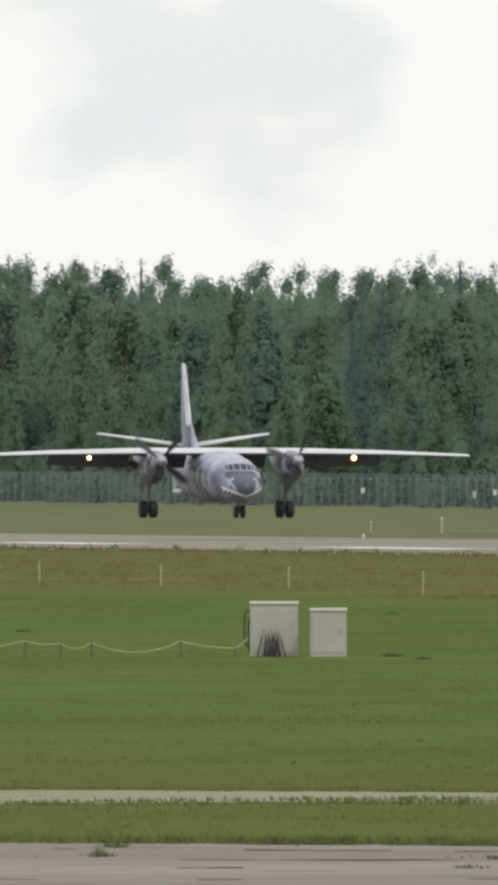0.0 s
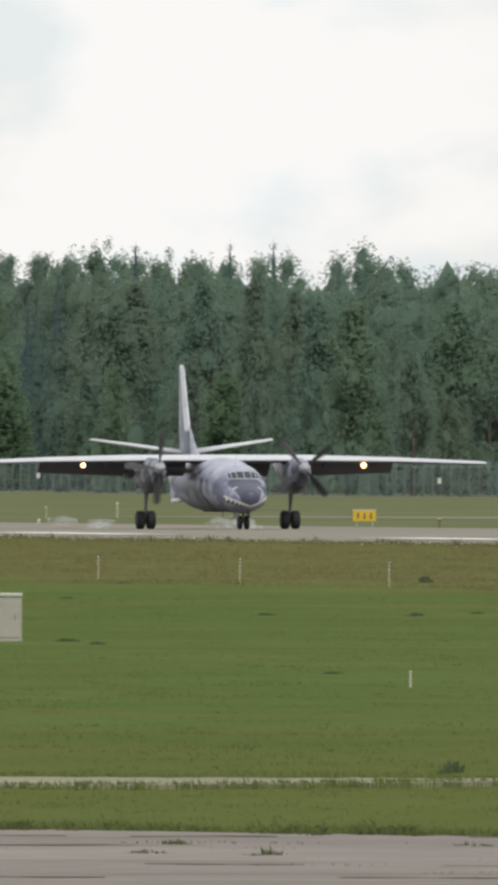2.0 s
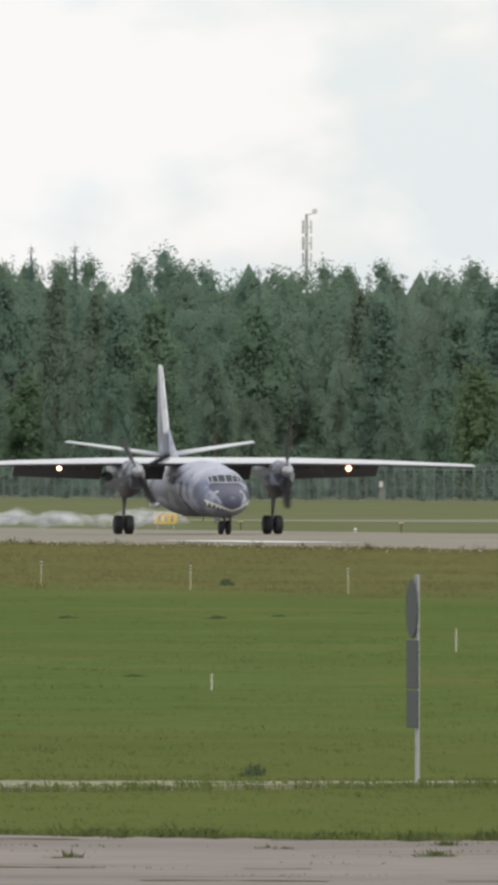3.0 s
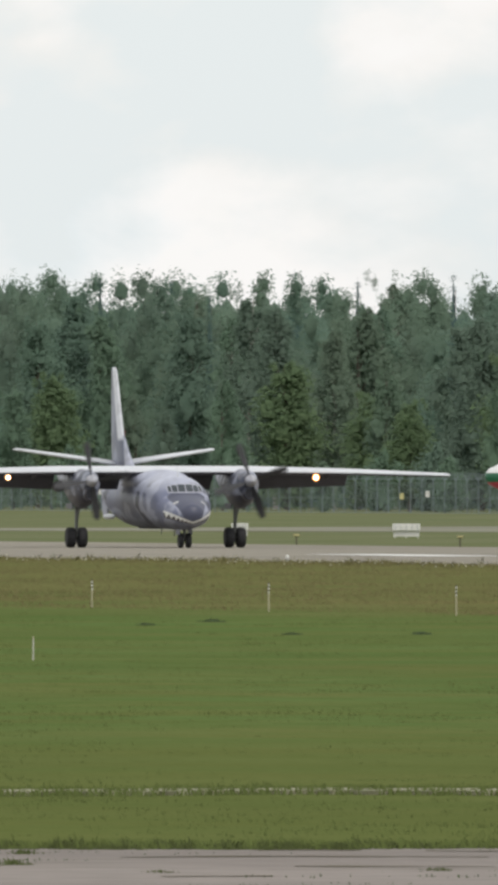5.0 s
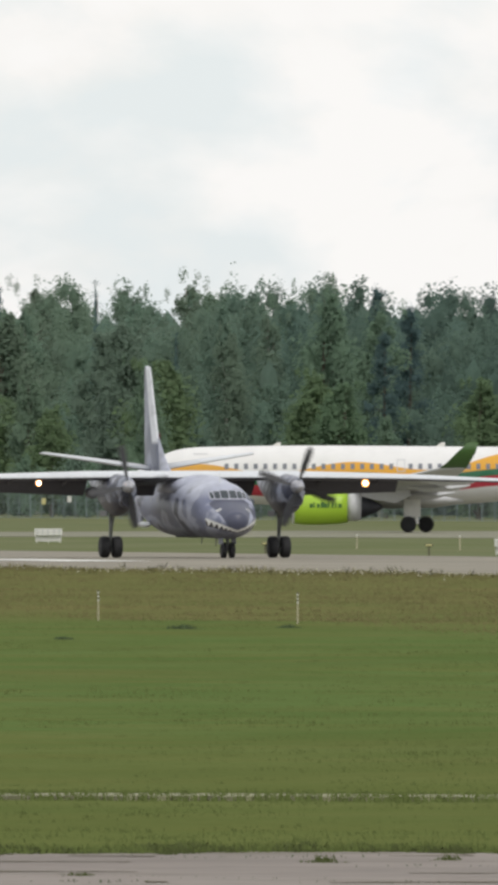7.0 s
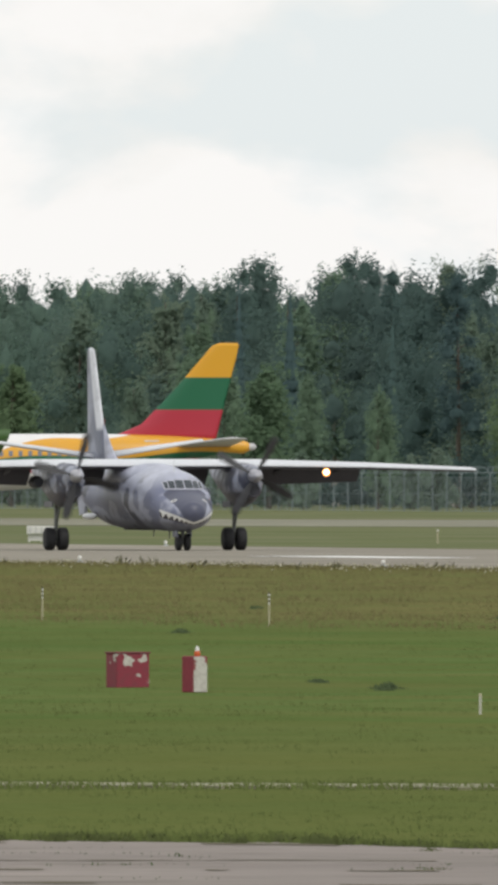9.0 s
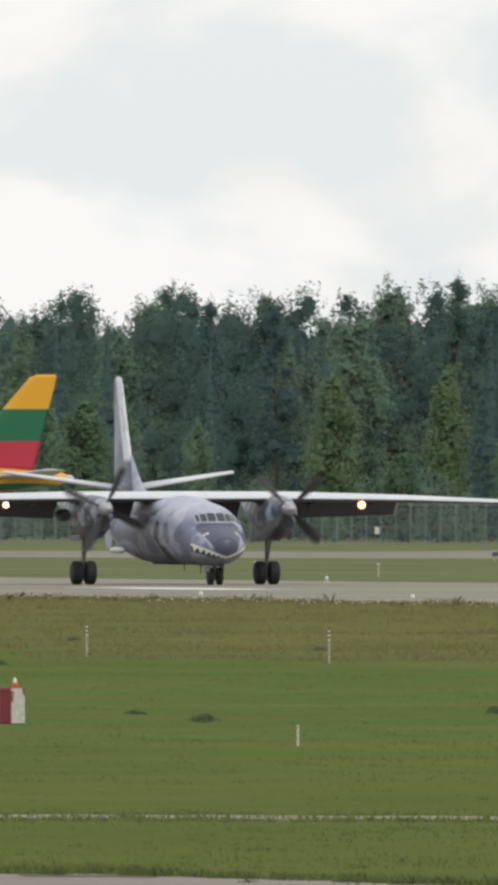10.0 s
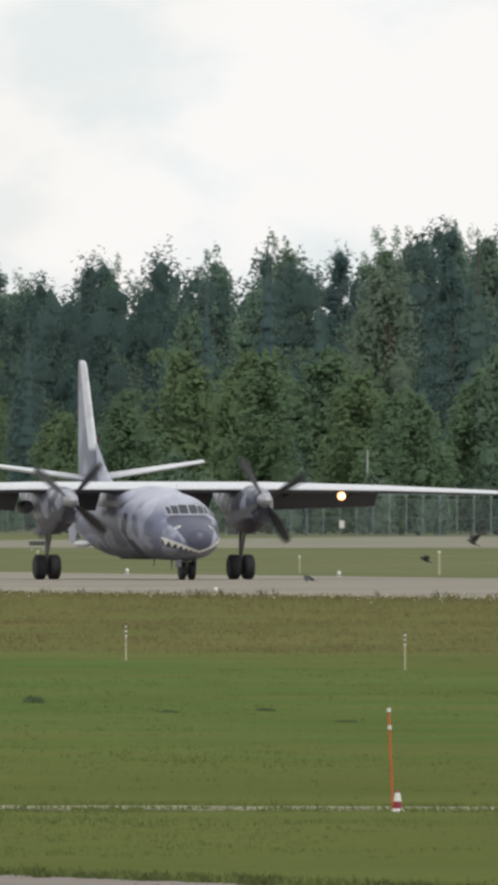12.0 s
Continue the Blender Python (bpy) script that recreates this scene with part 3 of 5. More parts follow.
def make_transport():
    plane = empty("transport_plane", label="grey camouflaged twin-propeller transport plane with painted shark mouth, landing", category="airplane")
    ys = [10.02, 9.99, 9.95, 9.85, 9.7, 9.5] + [9.3 - 0.2 * i for i in range(30)] + [3.2 - 0.5 * i for i in range(14)] + [-3.8 - 0.4 * i for i in range(23)] + [-13.0, -13.2]
    n = 44
    rings = [[hull(y, 360 * k / n) for k in range(n)] for y in ys]
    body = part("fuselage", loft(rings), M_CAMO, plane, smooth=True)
    for a, b in ((-.36, -.03), (.03, .36), (-.64, -.41), (.41, .64), (-.82, -.69), (.69, .82)):
        part("cockpit_window", screen_patch(a, b, 2.72, 3.07 - .16 * (a + b) ** 2 / 4, .036), M_GLASS, body, "dark cockpit window pane")
    part("window_frame", screen_patch(-.86, .86, 2.67, 3.12, .018, 16, .16), M_WINDOWFRAME, body, "pale cockpit window frame")
    for side in (-1, 1):
        for y in (4.3, 2.6, -1.5, -3.0):
            part("porthole", skin_patch(y - .17, y + .17, side * 72, side * 82, 0.008, 4), M_PORTHOLE, body)
    part("observation_blister", lathe([(-.25, .02), (-.2, .16), (0, .24), (.2, .16), (.25, .02)], "y", 14, (-1.30, 6.2, 2.55)), M_GLASS, body)
    for side in (-1, 1):
        part("side_pod", lathe([(-6.2, .02), (-5.9, .10), (-5.2, .14), (-4.2, .14), (-3.6, .09), (-3.4, .02)], "y", 14, (side * 1.42, 0, 1.52)), M_WINGTOP, body, "pale pod on the fuselage side", True)
    part("belly_fairing", loft([[Vector((s * w, y, z)) for s, z in ((-1, .99), (-.8, .93), (.8, .93), (1, .99))] for y, w in ((3.0, .2), (1.5, .5), (-2, .5), (-3.5, .2))]), M_WINGUNDER, body)
    part("antenna", tube([(0.1, 6.4, 3.42), (0.1, 6.25, 3.95)], 0.035, 6, taper=0.015), M_WINGTOP, body)
    part("antenna", tube([(0.0, 5.0, 0.92), (0.0, 4.9, 0.55)], 0.04, 6, taper=0.02), M_STRUT, body)
    part("antenna", tube([(0.3, 3.2, 0.95), (0.3, 3.1, 0.66)], 0.03, 6, taper=0.02), M_STRUT, body)
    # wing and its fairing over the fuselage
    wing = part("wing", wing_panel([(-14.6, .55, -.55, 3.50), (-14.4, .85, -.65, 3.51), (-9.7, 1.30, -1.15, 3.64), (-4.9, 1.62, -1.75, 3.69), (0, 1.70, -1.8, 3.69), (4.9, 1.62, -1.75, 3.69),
                                    (9.7, 1.30, -1.15, 3.64), (14.4, .85, -.65, 3.51), (14.6, .55, -.55, 3.50)], 0.13), [M_WINGTOP, M_WINGUNDER], plane, "pale grey high wing with shade painted underneath", True)
    # faces turned down take the dark material, which paints in the underside's shade
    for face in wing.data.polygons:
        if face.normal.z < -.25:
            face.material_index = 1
    fair = [(3.4, 0.5, 3.62), (2.6, 1.0, 3.73), (1.6, 1.35, 3.83), (0, 1.4, 3.90), (-2.5, 1.3, 3.86), (-5.0, .5, 3.72)]
    part("wing_fairing", loft([[Vector((w * math.cos(a), y, z - .5 + .5 * math.sin(a))) for a in [math.pi * k / 10 for k in range(11)]] + [Vector((-w, y, 3.0)), Vector((w, y, 3.0))] for y, w, z in fair]), M_CAMO, plane, smooth=True)
    for side in (-1, 1):
        for x0, x1 in ((1.55, 3.05), (4.85, 9.65)):
            lead = [-1.0 if x < 5 else -1.0 + .12 * (x - 5) for x in (x0, x1)]
            ring = []
            for x, y in zip((x0, x1), lead):
                ring.append([Vector((side * x, y + a * math.cos(.68) - b * .2, 3.56 - abs(a) * .62 + b)) for a, b in foil(1.15 if x < 5 else 1.15 - .06 * (x - 5), .13, 6)])
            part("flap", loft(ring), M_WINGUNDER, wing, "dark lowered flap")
        part("aileron", wing_panel([(side * 9.8, -.80, -1.20, 3.70), (side * 14.0, -.35, -.72, 3.56)], 0.12), M_WINGTOP, wing)
        for x in (6.0, 8.6):
            part("flap_fairing", loft([[Vector((side * x + s * w, y, z + c * h)) for s, c in ((-1, 0), (0, 1), (1, 0), (0, -1))] for y, w, z, h in ((.3, .02, 3.52, .02), (-.4, .09, 3.48, .10), (-1.6, .08, 3.30, .09), (-2.2, .02, 3.2, .02))]), M_WINGUNDER, wing)
        lamp = part("landing_light", lathe([(-.10, .16), (-.02, .17), (.06, .13), (.10, .05)], "y", 14, (side * 7.66, 1.62, 3.43)), M_STRUT, plane, "landing light housing")
        # emissive disc round the bulb stands in for the lamp's orange glare
        part("reflector", lathe([(.07, .17 if side < 0 else .13), (.11, .16 if side < 0 else .12), (.12, .05)], "y", 20, (side * 7.66, 1.64, 3.43)), M_GLOW, lamp, "orange disc glowing as the lamp's halo")
        part("bulb", lathe([(.10, .095 if side < 0 else .085), (.15, .085 if side < 0 else .08), (.19, .05)], "y", 16, (side * 7.66, 1.64, 3.43)), M_LAMP, lamp, "glowing warm white lamp")
        nx = side * 3.95
        # engine nacelle: a deep oval body under the wing, open chin intake
        prof = [(4.05, .30, .34, 3.25), (3.95, .40, .48, 3.19), (3.5, .52, .70, 3.08), (2.6, .60, .90, 2.93), (1.4, .60, .98, 2.88), (0, .52, .88, 2.95), (-1.5, .42, .66, 3.15), (-3.2, .28, .40, 3.35), (-4.6, .10, .15, 3.5)]
        nac = part("engine_nacelle", loft([[Vector((nx + w * math.sin(a), y, z + h * math.cos(a))) for a in [6.2832 * k / 26 for k in range(26)]] for y, w, h, z in prof]), M_NACELLE, plane, "grey engine nacelle with shade painted underneath", True)
        part("intake", lathe([(3.2, .36), (4.05, .33), (4.10, .28), (4.0, .25), (3.3, .2)], "y", 18, (nx, 0, 2.66)), M_NACELLE, nac, "chin air intake", True)
        part("intake_mouth", lathe([(4.02, .25), (4.0, .02)], "y", 18, (nx, 0, 2.66)), M_DARK, nac)
        part("exhaust", lathe([(.3, .2), (.0, .27), (-.7, .27), (-.72, .2), (-.3, .18)], "y", 16, (nx + side * .85, 0.2, 3.0)), M_DARK, nac, "dark exhaust pipe")
        for dx in (-.46, .46):
            part("gear_door", box((.05, 1.7, .26), (nx + dx * .75, .1, 2.04), .02), M_NACELLE, nac)
        leg = part("main_gear", tube([(nx, .05, 2.3), (nx, 0, .50)], .085, 10), M_STRUT, plane, "landing gear leg")
        part("brace", tube([(nx, .08, 1.1), (nx, 1.0, 2.2)], .05, 8), M_STRUT, leg)
        part("axle", tube([(nx - .36, 0, .5), (nx + .36, 0, .5)], .07, 8), M_STRUT, leg)
        part("torque_link", box((.1, .28, .35), (nx, -.15, .85), .03), M_STRUT, leg)
        for dx in (-.285, .285):
            wheels.append((wheel("main_wheel", .50, .44, plane, (nx + dx, 0, .50)), (nx + dx, 0, .50), .50))
        prop = part("propeller", lathe([(-.15, .29), (.0, .30), (.25, .275), (.48, .20), (.62, .09), (.66, .01)], "y", 22), M_SPINNER, plane, "spinning propeller with a bare metal spinner", True)
        for i in range(4):
            rings = []
            for r, c, tw in ((.28, .14, 60), (.5, .27, 55), (.9, .42, 46), (1.35, .46, 36), (1.75, .38, 28), (1.93, .16, 25), (1.95, .05, 25)):
                a = radians(tw)
                rings.append([Vector((u * math.cos(a) - v * math.sin(a), u * math.sin(a) + v * math.cos(a), r)) for u, v in ((-c / 2, 0), (-c / 6, .035), (c / 4, .03), (c / 2, 0), (c / 4, -.015), (-c / 6, -.02))])
            bm = loft(rings)
            bmesh.ops.rotate(bm, verts=bm.verts, matrix=Matrix.Rotation(math.pi / 2 * i, 3, "Y"))
            part("blade", bm, M_BLADE, prop, "black propeller blade")
        props.append((prop, (nx, 4.2, 3.27)))
    # nose gear
    leg = part("nose_gear", tube([(0, 7.7, 1.2), (0, 7.65, .36)], .075, 10), M_STRUT, plane, "nose landing gear leg")
    part("axle", tube([(-.24, 7.65, .36), (.24, 7.65, .36)], .05, 8), M_STRUT, leg)
    part("brace", tube([(0, 7.66, .6), (0, 7.1, 1.05)], .04, 8), M_STRUT, leg)
    for dx in (-.3, .3):
        part("gear_door", box((.04, 1.0, .32), (dx, 7.5, .80), .015), M_CAMO, leg)
    for dx in (-.19, .19):
        wheels.append((wheel("nose_wheel", .365, .24, plane, (dx, 7.65, .365)), (dx, 7.65, .365), .365))
    # tail
    fin_rings = []
    for z, lead, trail, th in ((3.5, -7.4, -11.7, .085), (4.3, -7.8, -11.75, .085), (5.5, -8.55, -11.8, .085), (7.3, -9.55, -11.85, .085), (8.5, -10.2, -11.85, .09), (8.78, -10.45, -11.75, .085), (8.86, -10.8, -11.6, .05)):
        fin_rings.append([Vector((b, lead + a, z)) for a, b in foil(lead - trail, th)])
    fin = part("fin", loft(fin_rings), M_FIN, plane, "tall grey tail fin", True)
    part("dorsal_fillet", loft([[Vector((b, lead + a, z)) for a, b in foil(lead + 8.7, .06)] for z, lead in ((3.6, -4.0), (4.1, -5.9), (4.7, -7.1), (5.5, -8.3))]), M_CAMO, plane, smooth=True)
    part("rudder_line", box((.09, .02, 3.6), (0, -10.9, 6.4)), M_DARK, fin)
    star = bmesh.new()
    ring = [star.verts.new((0, -9.05 + (.26 if i % 2 == 0 else .11) * math.sin(math.pi * i / 5), 5.62 + (.26 if i % 2 == 0 else .11) * math.cos(math.pi * i / 5))) for i in range(10)]
    star.faces.new(ring)
    bmesh.ops.translate(star, verts=star.verts, vec=(-.155, 0, 0))
    part("roundel", star, M_RED, fin, "small red insignia")
    for side in (-1, 1):
        tp = part("tailplane", wing_panel([(side * .15, -9.0, -11.8, 4.06), (side * 2.5, -9.65, -11.8, 4.42), (side * 4.9, -10.5, -11.85, 4.78), (side * 5.0, -10.9, -11.7, 4.79)], .10), M_WINGTOP, plane, "pale tailplane", True)
        part("elevator_line", box((4.2, .03, .02), (side * 2.6, -11.1, 4.52), turn=Matrix.Rotation(-side * .148, 4, "Y")), M_DARK, tp)
        part("ventral_fin", loft([[Vector((side * (.75 + .03 * b), y, z)) for y, z, b in ((-8.2, 1.7, 0), (-9.8, 1.55, 0), (-10.3, 2.5, 0), (-9.2, 2.4, 0))], [Vector((side * .80, y, z)) for y, z in ((-8.2, 1.7), (-9.8, 1.55), (-10.3, 2.5), (-9.2, 2.4))]]), M_CAMO, plane)
    return plane


wheels, props = [], []
transport = make_transport()


# ---------------------------------------------------------------- the parked airliner
def livery():
    """White above, then waving gold, green and red bands that climb towards the tail, white belly."""
    k = Paint("striped_livery", rough=0.3)
    back = k.op("MULTIPLY", k.y, -1.0)
    sway = k.op("SINE", k.op("MULTIPLY_ADD", back, 0.62, -1.22))
    wave = k.op("MULTIPLY", sway, 0.16)
    rise = k.op("MULTIPLY", k.op("MAXIMUM", k.op("SUBTRACT", back, 9.0), 0.0), 0.025)
    zz = k.op("SUBTRACT", k.op("SUBTRACT", k.z, rise), wave)
    steep = k.op("MULTIPLY", k.op("MAXIMUM", k.op("SUBTRACT", back, 22.0), 0.0), 0.13)
    zt = k.op("SUBTRACT", k.z, k.op("ADD", steep, k.op("ADD", rise, k.op("MULTIPLY", sway, 0.32))))
    col = k.mix(k.step(zz, 2.52, 0.02), (0.74, 0.73, 0.73), (0.45, 0.035, 0.060))
    col = k.mix(k.step(zz, 3.20, 0.02), col, (0.012, 0.125, 0.055))
    col = k.mix(k.step(zz, 3.62, 0.02), col, (0.72, 0.36, 0.030))
    col = k.mix(k.step(zt, 4.14, 0.02), col, (0.78, 0.77, 0.76))
    # all white above the cockpit, green and red chin
    front = k.step(1.9, back, 0.05)
    chin = k.mix(k.step(k.z, 3.55, 0.02), k.mix(k.step(k.z, 2.95, 0.02), k.mix(k.step(k.z, 2.35, 0.05), (0.74, 0.73, 0.73), (0.45, 0.035, 0.060)), (0.012, 0.125, 0.055)), (0.78, 0.77, 0.76))
    col = k.mix(front, col, chin)
    col = k.mix(k.op("MULTIPLY", k.step(k.noise(0.8, 5), 0.58, 0.12), 0.10), col, (0.35, 0.34, 0.33))
    return k.done(col)


def flag_fin():
    k = Paint("flag_fin", rough=0.3)
    col = k.mix(k.step(k.z, 7.15, 0.02), (0.45, 0.030, 0.055), (0.012, 0.130, 0.060))
    col = k.mix(k.step(k.z, 9.25, 0.02), col, (0.72, 0.36, 0.020))
    return k.done(col)


M_LIVERY, M_FLAG = livery(), flag_fin()
L_TOP = [(0, 3.35), (-.12, 3.62), (-.6, 3.95), (-1.3, 4.35), (-2.2, 4.95), (-3.2, 5.35), (-4.4, 5.53), (-6, 5.58), (-24, 5.58), (-30, 5.56), (-34, 5.42), (-37, 5.15), (-38.6, 4.9), (-38.75, 4.75)]
L_LOW = [(0, 3.25), (-.12, 3.0), (-.6, 2.62), (-1.3, 2.35), (-2.2, 2.17), (-3.2, 2.05), (-4.4, 2.0), (-24, 2.0), (-27, 2.3), (-30, 2.9), (-34, 3.75), (-37, 4.3), (-38.6, 4.55), (-38.75, 4.7)]
L_WIDE = [(0, .05), (-.12, .32), (-.6, .78), (-1.3, 1.15), (-2.2, 1.45), (-3.2, 1.63), (-4.4, 1.73), (-6, 1.75), (-24, 1.75), (-27, 1.7), (-30, 1.45), (-34, .85), (-37, .40), (-38.6, .18), (-38.75, .06)]


def liner_skin(y, turn, lift=0.0):
    t, l, w = (smooth_curve(c, [y])[0] for c in (L_TOP, L_LOW, L_WIDE))
    a = radians(turn)
    return Vector(((w + lift) * math.sin(a), y, (t + l) / 2 + ((t - l) / 2 + lift) * math.cos(a)))


def liner_patch(y0, y1, z0, z1, lift, side=-1, n=3):
    """A thin raised plate on the side, between two heights."""
    bm = bmesh.new()
    rows = []
    for i in range(n + 1):
        y = y0 + (y1 - y0) * i / n
        t, l, w = (smooth_curve(c, [y])[0] for c in (L_TOP, L_LOW, L_WIDE))
        row = []
        for j in range(n + 1):
            z = z0 + (z1 - z0) * j / n
            c = max(-1, min(1, (z - (t + l) / 2) / ((t - l) / 2)))
            row.append(bm.verts.new(((w * math.sqrt(1 - c * c) + lift) * side, y, z)))
        rows.append(row)
    for i in range(n):
        for j in range(n):
            bm.faces.new((rows[i][j], rows[i][j + 1], rows[i + 1][j + 1], rows[i + 1][j]))
    rim = [e for e in bm.edges if e.is_boundary]
    for v in bmesh.ops.extrude_edge_only(bm, edges=rim)["geom"]:
        if isinstance(v, bmesh.types.BMVert):
            v.co.x -= side * (lift + 0.04)
    return bm


def frame_patch(y0, y1, z0, z1, w, lift, parent, mat):
    for a in ((y0, y0 - w, z0, z1), (y1 + w, y1, z0, z1), (y0, y1, z1 - w, z1), (y0, y1, z0, z0 + w)):
        part("door_edge", liner_patch(*a, lift), mat, parent)


def make_airliner():
    b = radians(2.0645)
    m = pose(2135 * math.sin(b), 2135 * math.cos(b), 0.03, 0, 0, 90 - 2.58)
    liner = empty("airliner", m, label="parked white airliner with gold, green and red stripes", category="airplane")
    ys = [0, -.04, -.12, -.3, -.6, -.95, -1.3, -1.75, -2.2, -2.7, -3.2, -3.8, -4.4, -5.2, -6] + [-7 - i for i in range(18)] + [-24.7 - .7 * i for i in range(20)] + [-38.6, -38.75]
    n = 40
    body = part("fuselage", loft([[liner_skin(y, 360 * k / n) for k in range(n)] for y in ys]), M_LIVERY, liner, smooth=True)
    part("cockpit_window", liner_patch(-1.85, -2.75, 4.02, 4.42, .012), M_GLASS, body, "dark cockpit window")
    part("cockpit_window", liner_patch(-1.25, -1.78, 3.98, 4.25, .012), M_GLASS, body, "dark cockpit window")
    for y in (-4.35, -31.6):
        frame_patch(y, y - .95, 3.35, 5.15, .07, .014, body, M_GREYLINER)
    frame_patch(-17.6, -18.15, 3.95, 4.75, .05, .014, body, M_GREYLINER)
    for i in range(37):
        y = -6.4 - .63 * i
        if abs(y + 17.9) > .4:
            part("cabin_window", liner_patch(y, y - .26, 4.12, 4.48, .008, n=2), M_CABINGLASS, body)
    for y in (-9.3, -20.0):
        part("antenna", loft([[Vector((.03, y, 5.52)), Vector((.03, y - .7, 5.52)), Vector((-.03, y - .7, 5.52)), Vector((-.03, y, 5.52))], [Vector((.01, y - .5, 5.86)), Vector((.01, y - .75, 5.86)), Vector((-.01, y - .75, 5.86)), Vector((-.01, y - .5, 5.86))]]), M_WHITE, body)
    part("belly_fairing", loft([[Vector((w * math.sin(a), y, 2.15 + h * math.cos(a))) for a in [6.2832 * k / 20 for k in range(20)]] for y, w, h in ((-11.0, .3, .1), (-12.5, 1.6, .45), (-16, 2.0, .62), (-20, 1.8, .55), (-23, .4, .12))]), M_GREYLINER, liner, smooth=True)
    fin = part("fin", loft([[Vector((bb, lead + a, z)) for a, bb in foil(lead - trail, .09)] for z, lead, trail in ((5.0, -28.2, -36.2), (5.6, -30.0, -36.35), (6.2, -31.4, -36.5), (8.5, -33.6, -37.05), (10.6, -35.4, -37.6), (11.3, -36.0, -37.75), (11.5, -36.5, -37.7))]), M_FLAG, liner, "tail fin in gold, green and red bands", True)
    part("tail_cone", lathe([(-38.9, .05), (-38.75, .22), (-38.3, .26)], "y", 14, (0, 0, 4.73)), M_GREYLINER, body)
    for side in (-1, 1):
        wing = part("wing", wing_panel([(side * 1.2, -12.3, -20.2, 2.55), (side * 5.6, -14.6, -20.4, 2.85), (side * 11, -17.4, -21.3, 3.45), (side * 16.6, -20.3, -22.1, 4.15)], .11), M_GREYLINER, liner, "grey swept wing", True)
        part("winglet", loft([[Vector((side * x + bb, lead + a, z)) for a, bb in foil(lead - trail, .09)] for x, z, lead, trail in ((16.5, 4.15, -20.3, -22.1), (17.1, 4.5, -20.8, -22.3), (17.5, 5.2, -21.5, -22.7), (17.65, 5.85, -22.2, -22.9))]), M_FLAGGREEN, wing, "upswept green winglet", True)
        for x in (4.0, 8.2, 12.0):
            part("flap_fairing", loft([[Vector((side * x + s * w, y - .47 * (x - 4) * .5, z + .11 * (x - 4) + c * h)) for s, c in ((-1, 0), (0, 1), (1, 0), (0, -1))] for y, w, z, h in ((-17.0, .03, 2.55, .05), (-18.5, .2, 2.42, .26), (-20.2, .17, 2.42, .22), (-21.4, .03, 2.6, .04))]), M_GREYLINER, wing)
        ex = side * 5.55
        cowl = part("engine", lathe([(-10.95, 1.02), (-10.88, 1.08), (-10.92, 1.13), (-11.5, 1.21), (-12.6, 1.22), (-13.8, 1.16), (-14.4, 1.08), (-14.4, .8)], "y", 36, (ex, 0, 1.72)), M_LIME, liner, "lime green engine cowl", True)
        part("inlet_lip", lathe([(-11.0, .98), (-10.84, 1.05), (-10.88, 1.13), (-10.96, 1.155)], "y", 36, (ex, 0, 1.72)), M_GREYLINER, cowl, "bare metal inlet lip", True)
        part("fan", lathe([(-11.6, 1.0), (-11.55, .3), (-11.1, .02)], "y", 24, (ex, 0, 1.72)), M_DARK, cowl)
        part("reverser_sleeve", lathe([(-14.38, .96), (-14.9, .98), (-15.25, .90), (-15.3, .7)], "y", 30, (ex, 0, 1.72)), M_GREYLINER, cowl, "bare grey reverser sleeve", True)
        part("exhaust_cone", lathe([(-14.9, .76), (-15.6, .62), (-16.2, .40), (-16.7, .08)], "y", 20, (ex, 0, 1.66)), M_DARK, cowl, "dark exhaust cone", True)
        part("pylon", loft([[Vector((ex + s * .2, y, z)) for s, z in ((-1, z0), (-1, z1), (1, z1), (1, z0))] for y, z0, z1 in ((-12.0, 2.7, 2.95), (-14, 2.6, 3.1), (-17.5, 1.9, 3.0), (-18.5, 2.4, 2.9))]), M_GREYLINER, wing)
        # unreadable lettering on the cowl, as plain bars
        for i, (w, h) in enumerate(((.20, .26), (.10, .34), (.18, .26), (.24, .38), (.20, .28), (.09, .40), (.14, .36), (.09, .32), (.20, .26))):
            y0 = -11.95 - .235 * i
            bm = bmesh.new()
            vs = []
            for y, z in ((y0, 1.62), (y0 - w, 1.62), (y0 - w, 1.62 + h), (y0, 1.62 + h)):
                vs.append(bm.verts.new((ex + side * (math.sqrt(1.225 ** 2 - (z - 1.72) ** 2) + .012), y, z)))
            bm.faces.new(vs)
            part("lettering_bar", bm, M_DARKGREEN, cowl)
        tp = part("tailplane", wing_panel([(side * .3, -33.4, -37.2, 4.75), (side * 5.9, -36.7, -38.3, 5.25), (side * 6.0, -37.1, -38.2, 5.26)], .09), M_GREYLINER, liner, "grey tailplane", True)
        leg = part("main_gear", tube([(side * 3.2, -18.7, 2.6), (side * 3.35, -18.9, .55)], .14, 10), M_WHITE, liner, "main landing gear leg")
        part("gear_door", box((.06, 1.1, 1.2), (side * 3.62, -18.6, 1.6), .03), M_WHITE, leg)
        for dx in (-.33, .33):
            wheel("main_wheel", .53, .38, liner, (side * 3.35 + dx, -18.35 if side < 0 else -19.5, .53))
    leg = part("nose_gear", tube([(0, -3.2, 2.2), (0, -3.4, .38)], .1, 10), M_WHITE, liner, "nose landing gear leg")
    door = part("gear_door", box((.04, 1.05, .42), (-.35, -3.25, 1.78), .02), M_WHITE, leg, "white nose gear door with illegible marking")
    part("marking_bar", box((.012, .7, .12), (-.378, -3.25, 1.76)), M_SIGNBACK, leg)
    for dx in (-.2, .2):
        wheel("nose_wheel", .37, .22, liner, (dx, -3.4, .37))
    return liner


M_FLAGGREEN = material("winglet_green", (0.055, 0.12, 0.03), 0.35, vary=0.1)
